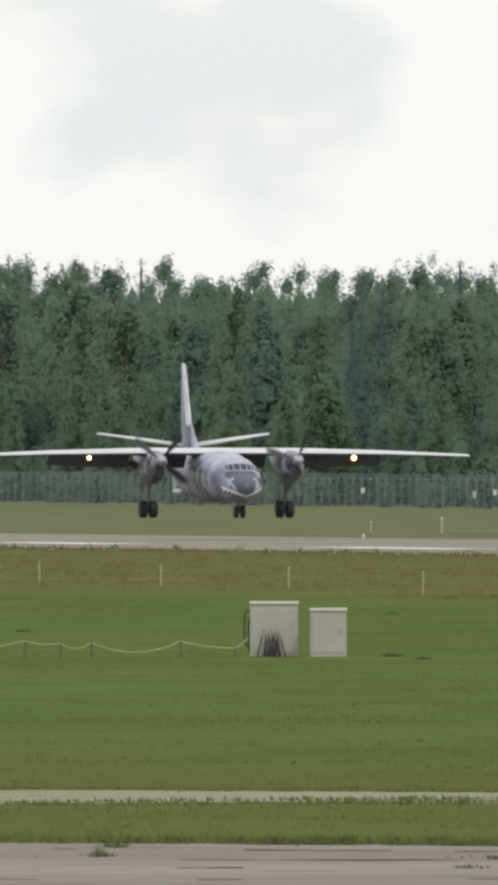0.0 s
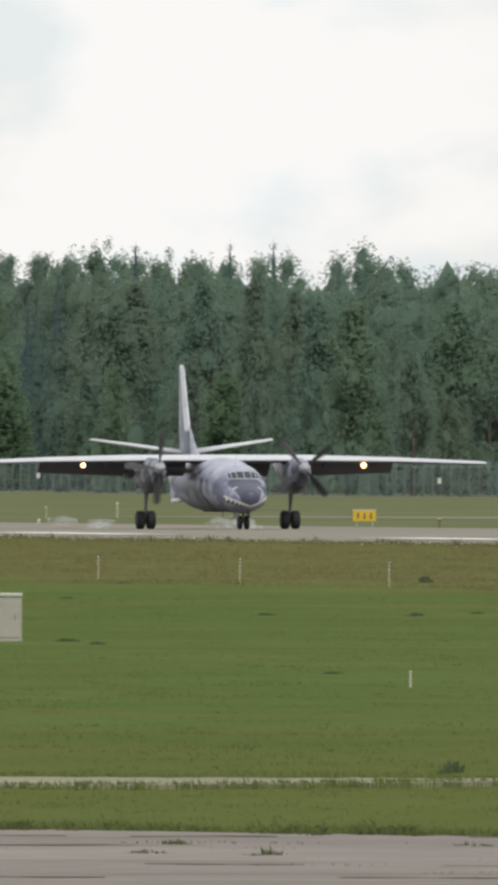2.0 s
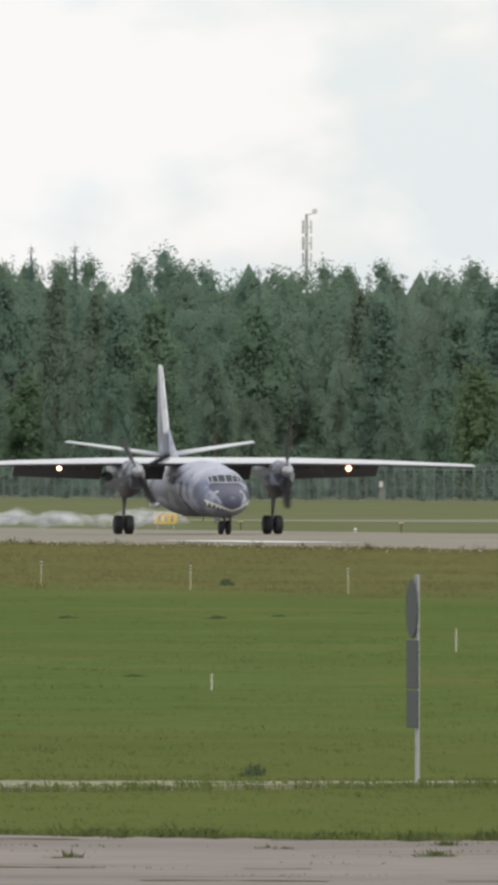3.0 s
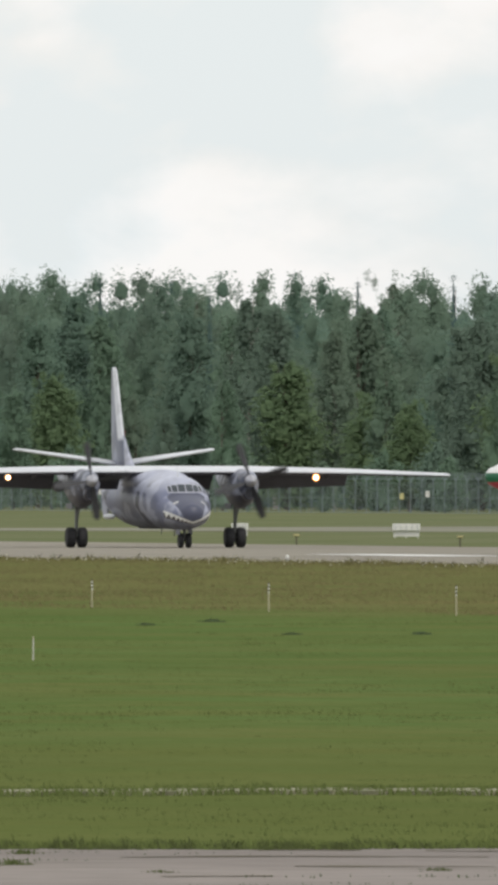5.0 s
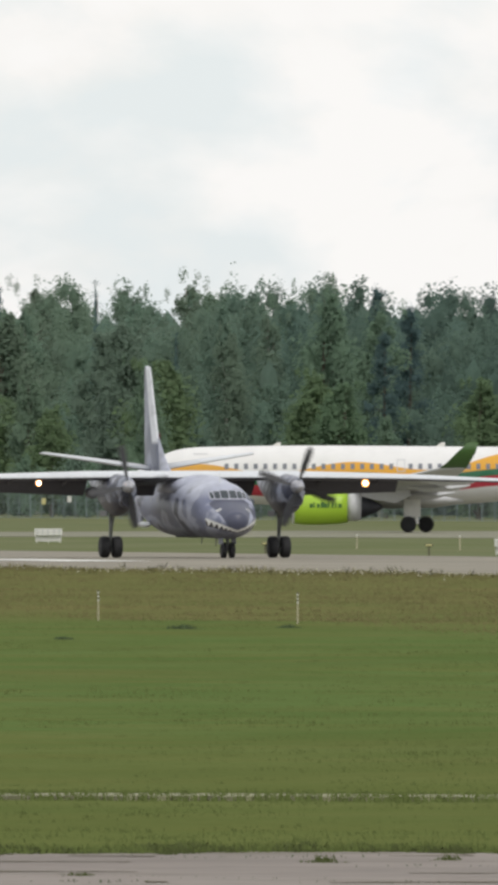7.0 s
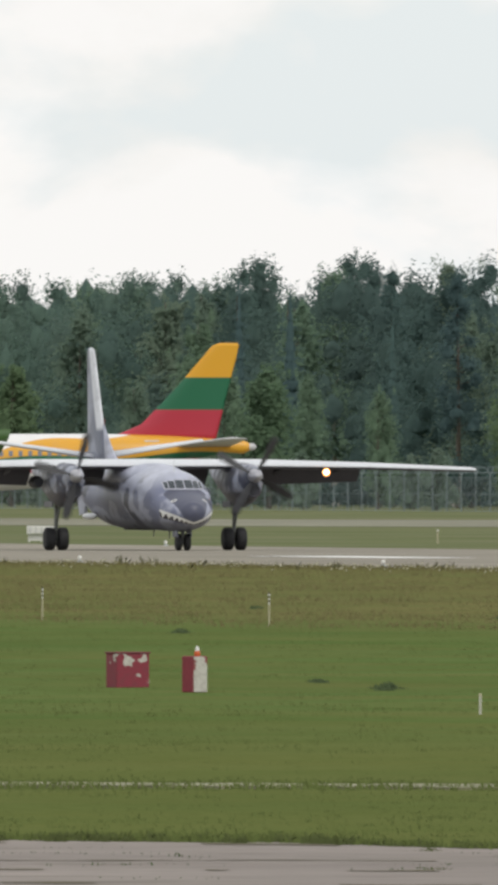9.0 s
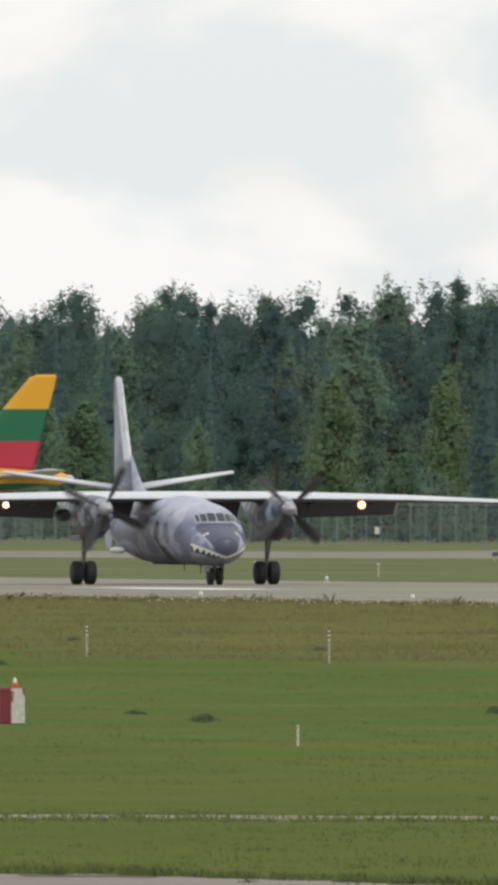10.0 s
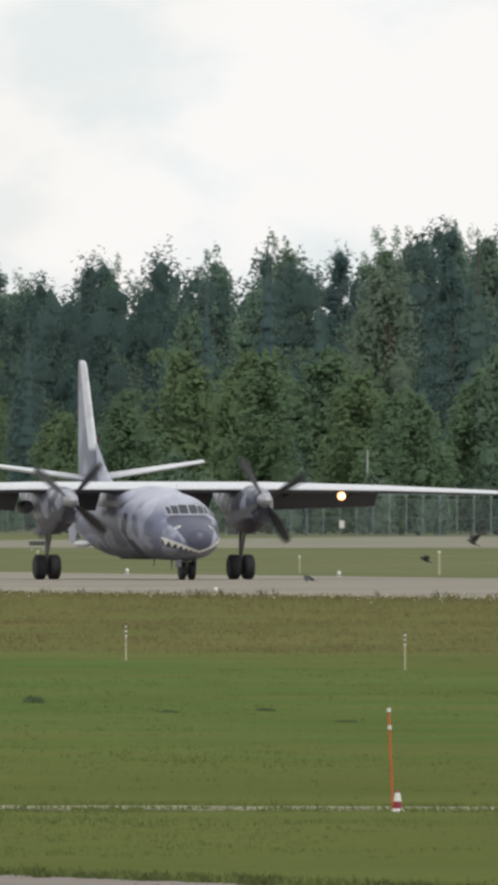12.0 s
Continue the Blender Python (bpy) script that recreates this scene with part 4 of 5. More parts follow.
M_DARKGREEN = material("lettering_green", (0.05, 0.14, 0.02), 0.5, vary=0.05)
make_airliner()


# ---------------------------------------------------------------- woods, fence, mast
_ico = bmesh.new()
bmesh.ops.create_icosphere(_ico, subdivisions=1, radius=1)
ICO_V = [v.co.copy() for v in _ico.verts]
ICO_F = [tuple(v.index for v in f.verts) for f in _ico.faces]
_ico.free()


class Leafage:
    """Collects the lumps and the small leaf cards of a crown."""

    def __init__(self, seed, soft=.42, face=(0, 0, 0)):
        self.r, self.soft, self.face = random.Random(seed), soft, Vector(face)
        self.verts, self.faces, self.normals = [], [], []

    def lump(self, c, rx, rz, rough=.28):
        i0, k = len(self.verts), self.r.uniform(0, 50)
        for v in ICO_V:
            f = 1 + rough * noise.noise(v * 1.7 + Vector((k, 0, 0))) * 2 + self.r.uniform(-.10, .10)
            self.verts.append(c + Vector((v.x * rx * f, v.y * rx * f, v.z * rz * f)))
            self.normals.append((v * self.soft + Vector((0, 0, .5)) + self.face).normalized())
        self.faces.extend((a + i0, b + i0, d + i0) for a, b, d in ICO_F)

    def card(self, c, out, size):
        r = self.r
        shade = (out.normalized() * self.soft + Vector((0, 0, .6)) + self.face).normalized()
        o = (out.normalized() + Vector((r.uniform(-.8, .8), r.uniform(-.8, .8), r.uniform(-.6, .8)))).normalized()
        side = o.cross(Vector((r.uniform(-1, 1), r.uniform(-1, 1), r.uniform(-1, 1)))).normalized()
        up = side.cross(o)
        s, h = size * r.uniform(.6, 1.2), size * r.uniform(.4, .9)
        i = len(self.verts)
        self.verts.extend([c - side * s * .5, c + up * h * .5, c + side * s * .5 - o * .15 * s])
        tri = (i, i + 1, i + 2)
        if (self.verts[i + 1] - self.verts[i]).cross(self.verts[i + 2] - self.verts[i]).dot(shade) < 0:
            tri = tri[::-1]
        self.faces.append(tri)
        self.normals.extend([shade] * 3)

    def fringe(self, c, rx, rz, count, size):
        for _ in range(count):
            d = Vector((self.r.gauss(0, 1), self.r.gauss(0, 1), self.r.gauss(.15, 1))).normalized()
            v = c + Vector((d.x * rx, d.y * rx, d.z * rz)) * self.r.uniform(.3, 1.2) ** .75
            if v.z > .05:
                self.card(v, d, size)

    def lobe(self, c, rx, rz, count, size):
        """A bough: a small dark core in a loose cloud of leaf sprays."""
        i0, k = len(self.verts), self.r.uniform(0, 50)

        def bulge(d):
            return 1 + .55 * noise.noise(d * 1.5 + Vector((k, 0, 0)))

        for v in ICO_V:
            f = .46 * bulge(v)
            self.verts.append(c + Vector((v.x * rx * f, v.y * rx * f, v.z * rz * f)))
            self.normals.append((v * self.soft + Vector((0, 0, .5)) + self.face).normalized())
        self.faces.extend((a + i0, b + i0, d + i0) for a, b, d in ICO_F)
        for _ in range(count):
            d = Vector((self.r.gauss(0, 1), self.r.gauss(0, 1), self.r.gauss(.2, 1))).normalized()
            v = c + Vector((d.x * rx, d.y * rx, d.z * rz)) * bulge(d) * self.r.uniform(.22, 1.25) ** .6
            if v.z > .05:
                self.card(v, d, size)

    def mesh(self):
        me = bpy.data.meshes.new("crown")
        me.from_pydata([tuple(v) for v in self.verts], [], self.faces)
        me.shade_smooth()
        me.normals_split_custom_set_from_vertices(self.normals)
        return me


def tree_mesh(kind, seed, height):
    """Trunk with limbs, and a crown of uneven lumps edged with leaf cards."""
    g = Leafage(seed)
    r = g.r
    tb = tube([(0, 0, -.3), (r.uniform(-.1, .1), r.uniform(-.1, .1), height * .45), (r.uniform(-.25, .25), r.uniform(-.25, .25), height * .93)], .014 * height, 7, taper=.03)
    if kind == "spruce":
        tiers = 22
        for k in range(tiers):
            u = k / (tiers - 1)
            z = height * (.05 + .93 * u)
            reach = (min(1 - u, .60) * height * .235 + .07) * r.uniform(.82, 1.12)
            g.lump(Vector((0, 0, z)), reach * .28, height * .035, .35)
            n = int(5 + 6 * (1 - u))
            for j in range(n):
                a = 6.2832 * (j + r.random()) / n
                d = Vector((math.cos(a), math.sin(a), 0))
                rr = reach * r.uniform(.7, 1.2)
                for _ in range(int(14 + 16 * (1 - u))):
                    v = r.uniform(.3, 1.08)
                    g.card(d * rr * v + Vector((r.gauss(0, .16), r.gauss(0, .16), -rr * .25 * v + r.uniform(-.25, .25) + z)), d + Vector((0, 0, .6)), .17 + .28 * (1 - u))
    elif kind == "pine":
        for k in range(30):
            u = k / 29
            z = height * (.30 + .63 * u)
            a = r.uniform(0, 6.283)
            reach = (1.04 - u) ** .8 * height * .11 * r.uniform(.3, 1.1) + .05
            d = Vector((math.cos(a), math.sin(a), r.uniform(.05, .35)))
            tip = Vector((0, 0, z)) + d * reach
            tube([(0, 0, z - .2), tip], .05, 4, bm=tb, taper=.02)
            rx = (.62 + .70 * (1 - u)) * r.uniform(.7, 1.15)
            g.lobe(tip, rx, rx * .85, 240, .32)
        g.lobe(Vector((0, 0, height * .94)), .42, .95, 110, .24)
    else:
        lobes = 28 if kind == "broad" else 26 if kind == "birch" else 11
        low = .20 if kind == "birch" else .06 if kind == "broad" else .04
        for k in range(lobes):
            u = (k + r.random() * .8) / lobes
            z = height * (low + (1 - low) * .90 * u)
            spread = height * (.17 if kind == "broad" else .125 if kind == "birch" else .36) * math.sin(math.pi * (.24 + .70 * u)) ** .8
            a = r.uniform(0, 6.283) if k % 3 else k * 2.1
            off = spread * r.uniform(.15, .85)
            c = Vector((math.cos(a) * off, math.sin(a) * off, z))
            tube([(0, 0, max(0, z - height * .16)), c], .05, 4, bm=tb, taper=.02)
            rad = spread * r.uniform(.34, .56) + .20
            g.lobe(c, rad, rad * r.uniform(1.1, 1.8), 260, .42)
        # loose sprigs above the crown
        for _ in range(5):
            c = Vector((r.gauss(0, height * .05), r.gauss(0, height * .05), height * r.uniform(.90, .985)))
            g.fringe(c, height * .016, height * .035, 45, .24)
    return tb, g.mesh()


TREE_LABELS = {"spruce": "dark green spruce in the wood's edge", "pine": "tall dark pine above the other trees", "broad": "leafy green broadleaf tree in the wood's edge",
               "birch": "slender birch with pale stem and light crown", "shrub": "low leafy bush at the foot of the wood", "young": "bright green young broadleaf tree before the wood"}


def make_woods():
    kinds = {}
    for kind, seeds, height, leaf, bark in (("spruce", 3, 20, M_LEAF_DARK, M_BARK), ("pine", 4, 20, M_LEAF_DARK, M_BARK), ("broad", 4, 15, M_LEAF, M_BARK),
                                            ("birch", 3, 18, M_LEAF, M_BIRCH), ("shrub", 3, 5, M_LEAF, M_BARK), ("young", 3, 11, M_LEAF_LIGHT, M_BARK)):
        kinds[kind] = []
        for s in range(seeds):
            tb, crown = tree_mesh("broad" if kind == "young" else kind, 10 * len(kinds) + s, height)
            tree = empty("tree" if kind != "shrub" else "bush", label=TREE_LABELS[kind], category="tree" if kind != "shrub" else "bush", group="woods behind the fence")
            part("trunk", tb, bark, tree)
            crown.materials.append(leaf)
            c = new("crown", crown)
            c.parent = tree
            kinds[kind].append((tree, height, [False]))
    r = random.Random(11)

    def plant(kind, p, q, height):
        tree, h0, used = r.choice(kinds[kind])
        s = height / h0
        m = Matrix.LocRotScale(rw(p, q, 0.1), Euler((0, 0, r.uniform(0, 6.28))), None)
        if not used[0]:
            used[0] = True
            tree.matrix_basis = m
            tree.scale = (s * r.uniform(.9, 1.15),) * 2 + (s,)
        else:
            ob = copy_thing(tree, m)
            ob.scale = (s * r.uniform(.9, 1.15) * (1.35 if kind == "young" else 1),) * 2 + (s,)

    def ridge(q):
        return float(np.interp(q, (2300, 2414, 2495, 2560, 2695, 2976, 3260, 3420, 3660, 3850), (24.9, 23.2, 21.1, 19.3, 19.9, 20.5, 22.4, 25.0, 26.3, 27.2)))

    q = 2330.0
    while q < 3900:
        plant(r.choice(("broad", "birch", "broad", "broad", "birch", "broad", "spruce") if q > 2820 else ("spruce", "broad", "birch", "spruce", "pine")), r.uniform(580, 592), q + r.uniform(-5, 5), ridge(q) * r.uniform(.80, 1.03))
        q += 16.0
    q = 2280.0
    while q < 3850:
        wide = 2280 < q < 2520
        plant(r.choice(("broad", "young", "broad", "broad")) if not wide else r.choice(("young", "broad", "young", "spruce")), r.uniform(563, 574), q + r.uniform(-5, 5), r.uniform(9, 15) if not wide else r.uniform(7, 15))
        q += 23.0
    q = 2250.0
    while q < 3800:
        plant("shrub", r.uniform(553, 560), q + r.uniform(-3, 3), r.uniform(2.6, 6.0))
        q += 24.0
    # young bright trees that stand before the dark wood: bearing in degrees, height in metres
    for b, h in YOUNG:
        plant("young", r.uniform(560, 568), 564 / math.tan(radians(A0 + b)), h)
    # the closed wood behind the single trees, as one mass of leafy boughs
    g = Leafage(77, .4, (0, -.3, 0))
    q = 2290.0
    while q < 3960:
        top = ridge(q) * r.uniform(.94, 1.05)
        p, wide = r.uniform(594, 608), r.uniform(1.7, 2.6)
        z = top * .45
        while z < top:
            u = z / top
            rad = wide * (1.15 - .62 * u ** 2)
            c = rw(p + r.gauss(0, .7), q + r.gauss(0, 1.6), min(z, top - rad * .7))
            g.lobe(c, rad, rad * r.uniform(1.1, 1.6), 230, .50)
            z += rad * 1.25
        q += 9.0
    # a leafy bank that slopes back from the wood's foot closes all gaps
    for k in range(1500):
        q = 2285 + 1675 * (k + r.random()) / 1500
        u = r.random() ** .8
        z = 1.0 + (ridge(q) * .88 - 1.0) * u
        rad = r.uniform(1.1, 2.2)
        c = rw(583 + 14 * u + r.gauss(0, 1.2) + 2.5 * noise.noise((q / 11, z / 5, 2)), q, z)
        g.lobe(c, rad, rad * r.uniform(1.1, 1.7), 190, .50)
    for q in range(2290, 3960, 5):
        c = rw(618, q, ridge(q) * .40)
        g.lump(c, 5.5, ridge(q) * .50, .12)
    mass = g.mesh()
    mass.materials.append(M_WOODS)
    tagged(new("far_woods", mass), "dense mixed green wood behind the fence", "woods", kind="stuff")
    # trees that stand out against the sky: bearing in degrees, height in metres
    for k, group in enumerate((SKY_A, SKY_B)):
        for b, h in group:
            a = radians(A0 + b)
            plant(r.choice(("spruce", "spruce", "birch", "spruce", "broad")) if b < 2.1 else r.choice(("broad", "birch", "broad", "birch", "pine")), 600, 600 / math.tan(a), h)
    # pattern trees that found no place
    for trees in kinds.values():
        for tree, _, used in trees:
            if not used[0]:
                for ob in (*tree.children, tree):
                    bpy.data.objects.remove(ob)


def woods_material():
    k = Paint("mixed_foliage", rough=0.85)
    k.b.inputs["Specular IOR Level"].default_value = 0.1
    # lifted, bluish tones carry the distance haze
    col = k.mix(k.step(k.noise(0.06, 3, (1, .25, .6)), 0.5, 0.08), (0.208, 0.312, 0.240), (0.226, 0.312, 0.224))
    col = k.mix(k.op("MULTIPLY", k.step(k.noise(0.11, 3, (1, .25, .5)), 0.60, 0.06), 0.8), col, (0.198, 0.250, 0.194))
    col = k.mix(k.op("MULTIPLY", k.step(k.noise(0.5, 4), 0.5, 0.2), 0.25), col, (0.120, 0.186, 0.148))
    col = k.mix(k.op("MULTIPLY", k.step(k.noise(5.0, 5, rough=0.65), 0.52, 0.10), 0.35), col, (0.130, 0.200, 0.156))
    # the mass turns darker and bluer where the wood comes nearer, by colour alone
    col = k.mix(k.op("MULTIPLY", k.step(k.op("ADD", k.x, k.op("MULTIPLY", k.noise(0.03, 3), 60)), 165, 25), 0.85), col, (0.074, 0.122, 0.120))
    return k.leafy(col, 0.5)


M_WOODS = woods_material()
YOUNG = ((3.90, 8.0), (3.97, 9.0), (4.10, 11.0), (4.16, 12.5), (4.215, 14.0), (4.27, 13.5), (4.33, 14.0), (4.385, 12.0), (4.50, 10.5), (4.56, 12.5), (4.61, 10.5), (3.70, 7.0))
SKY_A = ((-0.42, 29.6), (-0.336, 28.4), (-0.307, 28.7), (-0.248, 29.0), (-0.188, 28.5), (-0.141, 28.3), (-0.07, 26.9), (-0.001, 26.6), (0.088, 25.7), (0.211, 26.2), (0.307, 27.5), (0.369, 26.9), (0.445, 26.0), (0.534, 26.7), (0.61, 26.6), (0.726, 24.8), (0.931, 23.6), (0.976, 22.7), (1.064, 23.7), (1.151, 22.4), (1.369, 20.6), (1.517, 22.1), (1.566, 21.5), (1.734, 22.6), (1.843, 21.5), (1.907, 22.3), (2.01, 21.9))
SKY_B = ((2.089, 21.1), (2.173, 22.4), (2.225, 21.7), (2.294, 21.3), (2.349, 20.7), (2.418, 21.5), (2.502, 21.0), (2.823, 20.0), (2.902, 19.9), (3.045, 19.8), (3.247, 20.8), (3.346, 20.4), (3.449, 21.2), (3.563, 19.3), (3.652, 21.3), (3.829, 20.3), (3.834, 20.5), (3.972, 21.7), (3.972, 21.8), (4.051, 20.5), (4.158, 22.1), (4.281, 23.0), (4.38, 22.4), (4.454, 23.1), (4.503, 23.2), (4.577, 23.4), (4.638, 23.7))

make_woods()


def make_fence():
    fence = empty("fence", label="tall grey wire security fence with barbed top", category="fence")
    bm = tube([(0, 0, -.2), (0, 0, 2.75)], .034, 6)
    tube([(0, 0, 2.7), (.22, 0, 3.25)], .035, 5, bm=bm)
    tube([(0, 0, 2.7), (-.22, 0, 3.25)], .035, 5, bm=bm)
    post = mesh_data("post", bm, M_FENCE)
    q = 2180.0
    i = 0
    while q < 3560:
        ob = new("post", post)
        ob.parent = fence
        v = rw(545, q)
        ob.matrix_basis = pose(v.x, v.y, uneven(v.x, v.y), 0, 0, A0)
        q += 4.9
        i += 1
    # mesh of upright wires, rails and a coil on the arms
    verts, faces = [], []

    def ribbon(a, b, w):
        n = len(verts)
        u = Vector((0, 0, w)) if abs((b - a).z) < .5 else rw(0, w)
        verts.extend([a, b, b + u, a + u])
        faces.append((n, n + 1, n + 2, n + 3))

    q = 2180.0
    while q < 3560:
        v = rw(545.1, q)
        g = uneven(v.x, v.y)
        ribbon(Vector((v.x, v.y, g)), Vector((v.x, v.y, g + 2.6)), .044)
        q += .24
    q = 2180.0
    while q < 3555:
        a, b = rw(545.1, q), rw(545.1, q + 5)
        ga, gb = uneven(a.x, a.y), uneven(b.x, b.y)
        for z in (.05, 1.3, 2.6, 2.95):
            ribbon(Vector((a.x, a.y, ga + z)), Vector((b.x, b.y, gb + z)), .022)
        q += 5
    wire = arrays("wire_mesh", verts, faces, M_FENCE, fence)
    r = random.Random(2)
    bm = bmesh.new()
    pts, q, ang = [], 2180.0, 0.0
    verts, faces = [], []
    while q < 3560:
        v = rw(545 + .30 * math.cos(ang), q)
        pts.append(Vector((v.x, v.y, uneven(v.x, v.y) + 3.12 + .28 * math.sin(ang) + r.uniform(-.05, .05))))
        q += .16
        ang += 1.05
    for a, b in zip(pts, pts[1:]):
        ribbon(a, b, .022)
    arrays("barbed_coil", verts, faces, M_FENCE, fence)
    # small signs on the mesh: bearing, height, colour
    for b, z, yellow in ((.199, 1.75, 0), (.394, 1.5, 0), (.430, 1.7, 0), (.394, 1.4, 0), (.90, 1.6, 0), (1.145, 1.6, 0), (1.394, 1.75, 0), (1.92, 1.45, 1), (1.965, 1.65, 0), (3.638, 1.0, 0), (3.977, .9, 1), (4.006, 1.1, 0), (4.385, .85, 0)):
        a = radians(A0 + b)
        v = rw(544.8, 544.8 / math.tan(a), 0)
        sign = part("warning_sign", box((.36, .03, .52), (0, 0, 0), .01), M_YELLOWISH if yellow else M_WHITE)
        sign.matrix_world = pose(v.x, v.y, uneven(v.x, v.y) + z, 0, 0, -b)
        tagged(sign, "small pale warning plate on the fence", "sign", "fence signs")


M_YELLOWISH = material("pale_yellow_plate", (0.60, 0.55, 0.25), 0.5, vary=0.1)
make_fence()


def make_mast():
    b = radians(A0 + 1.015)
    v = rw(640, 640 / math.tan(b))
    mast = empty("antenna_mast", pose(v.x, v.y, 0, 0, 0, 0), label="slim grey phone mast with antenna panels above the trees", category="mast")
    part("pole", tube([(0, 0, 0), (0, 0, 30.6)], .28, 10, taper=.16), M_STEEL, mast)
    for k, z in enumerate((29.2, 27.4, 25.6)):
        for a in (0.3, 2.4, 4.5):
            if k == 2 and a > 4:
                continue
            dx, dy = .52 * math.cos(a), .52 * math.sin(a)
            panel = part("antenna_panel", box((.24, .12, 1.5), (dx, dy, z), .03), M_WHITE, mast)
            part("bracket", tube([(0, 0, z), (dx * .9, dy * .9, z)], .05, 5), M_STEEL, panel)
    part("top_arm", tube([(0, 0, 30.5), (.9, 0, 30.7)], .05, 5), M_STEEL, mast)
    part("dish", lathe([(0, .3), (.1, .26), (.16, .05)], "y", 12, (.9, 0, 30.9)), M_WHITE, mast)
    w = rw(556, 556 / math.tan(radians(A0 + 4.43)))
    pole = empty("lamp_pole", pose(w.x, w.y, 0), label="thin grey pole before the wood", category="pole")
    part("shaft", tube([(0, 0, 0), (0, 0, 6.0)], .09, 8, taper=.06), M_STEEL, pole)
    part("cap", lathe([(5.98, .07), (6.06, .06), (6.1, .01)], "z", 8), M_STEEL, pole)


make_mast()


# ---------------------------------------------------------------- things on the grass
def marker_pole(name="marker_pole"):
    pole = empty(name, label="thin white marker pole with dark rings in dry grass", category="pole", group="marker poles along the runway")
    part("shaft", tube([(0, 0, -.1), (0, 0, .52)], .020, 8), M_POLE, pole)
    for i in range(3):
        part("ring", tube([(0, 0, .52 + .10 * i), (0, 0, .565 + .10 * i)], .022, 8), M_WHITE, pole)
        part("sleeve", tube([(0, 0, .565 + .10 * i), (0, 0, .62 + .10 * i)], .019, 8), M_STAKE, pole)
    return pole


M_POLE = material("yellowed_white_pole", (0.46, 0.42, 0.29), 0.6, vary=0.15)


def put_poles():
    first = marker_pole()
    for i in range(-1, 18):
        v = POLE_SPOTS(i)
        m = pose(v.x, v.y, uneven(v.x, v.y), 0, 0, 0)
        if i == -1:
            first.matrix_world = m
        else:
            copy_thing(first, m)


def POLE_SPOTS(i):
    """Near-even steps along a line beside the runway, fitted to the camera's view."""
    b = math.atan((POLE_X0 + POLE_A * i) / (1 - POLE_B * i))
    a = radians(A0) + b
    d = (179.0 - .85 * i) / math.sin(a)
    return Vector((d * math.sin(b), d * math.cos(b), 0))


POLE_X0, POLE_A, POLE_B = -0.006391, 0.0037711, 0.024119
put_poles()


def cabinet(name, w, d, h, at, label):
    cab = empty(name, pose(*at, 0, 0, 0), label=label, category="cabinet", group="electric cabinets on the grass")
    part("body", box((w, d, h - .06), (0, 0, (h - .06) / 2), .012), M_CABINET, cab)
    part("lid", box((w + .03, d + .05, .07), (0, -.01, h - .03), .02), M_LID, cab, "lighter overhanging lid")
    part("plinth", box((w - .06, d - .06, .12), (0, -.0, .0), .01), M_STEEL, cab)
    part("door", box((w - .10, .02, h - .24), (0, -d / 2 - .006, (h - .06) / 2), .006), M_CABINET, cab)
    part("handle", box((.03, .03, .12), (w / 2 - .13, -d / 2 - .03, h * .55), .008), M_STEEL, cab)
    return cab


G0 = uneven(1, 703)
big = cabinet("electric_cabinet", 1.03, .55, 1.18, (.535, 703.6, G0), "cream metal electric cabinet with cables before it")
cabinet("electric_cabinet", .775, .5, 1.04, (1.70, 702.6, G0), "smaller plain cream metal electric cabinet")
part("conduit", tube([(-.51, -.1, .18), (-.60, -.1, .25), (-.64, -.1, .5), (-.63, -.1, .9), (-.58, -.1, .98), (-.5, -.1, .98)], .018, 6), M_CABLE, big, "bent black conduit")
part("conduit", tube([(-.53, -.2, .08), (-.55, -.2, .5), (-.54, -.2, .85)], .02, 6), M_CABLE, big, "black conduit")
for k, (x, top, lean) in enumerate(((-.19, .60, -.07), (-.10, .52, .03), (-.04, .58, .01), (.02, .50, -.03), (.07, .56, .04), (.14, .52, .09))):
    cable = [(x - .07 + lean, -.40, -.05), (x - .05, -.40, top * .55), (x, -.42, top), (x + .06, -.40, top * .6), (x + .07 + lean, -.38, -.05)]
    ob = part("cable_loop", tube(cable, .017, 6), M_CABLE)
    ob.matrix_world = pose(.50, 703.6, G0)
    tagged(ob, "black cable loop rising from the grass", "cable", "cable loops before the cabinet")


def rope_line():
    spots = [(-5.60, .10), (-4.80, .35), (-4.04, .30), (-3.38, .32), (-1.47, .34), (-.30, .20)]
    for x, h in spots[1:]:
        s = part("stake", tube([(0, 0, -.1), (.02, 0, h + .04)], .018, 6), M_STAKE)
        s.matrix_world = pose(x, 702.4, G0)
        tagged(s, "thin dark stake holding a rope", "stake", "rope stakes")
    rope = empty("rope", pose(0, 702.38, G0), label="pale yellow rope slung between stakes", category="rope")
    sags = [((-6.6, .0), (-4.80, .34), .02), ((-4.80, .34), (-4.04, .29), .05), ((-4.04, .29), (-3.38, .30), .12), ((-3.38, .30), (-1.47, .33), .22), ((-1.47, .33), (-.30, .19), .04), ((-.30, .19), (-.03, .40), .03)]
    for (x0, z0), (x1, z1), sag in sags:
        pts = [(x0 + (x1 - x0) * u, 0, z0 + (z1 - z0) * u - sag * 4 * u * (1 - u)) for u in [i / 10 for i in range(11)]]
        part("rope_span", tube(pts, .016, 6), M_ROPE, rope)


rope_line()


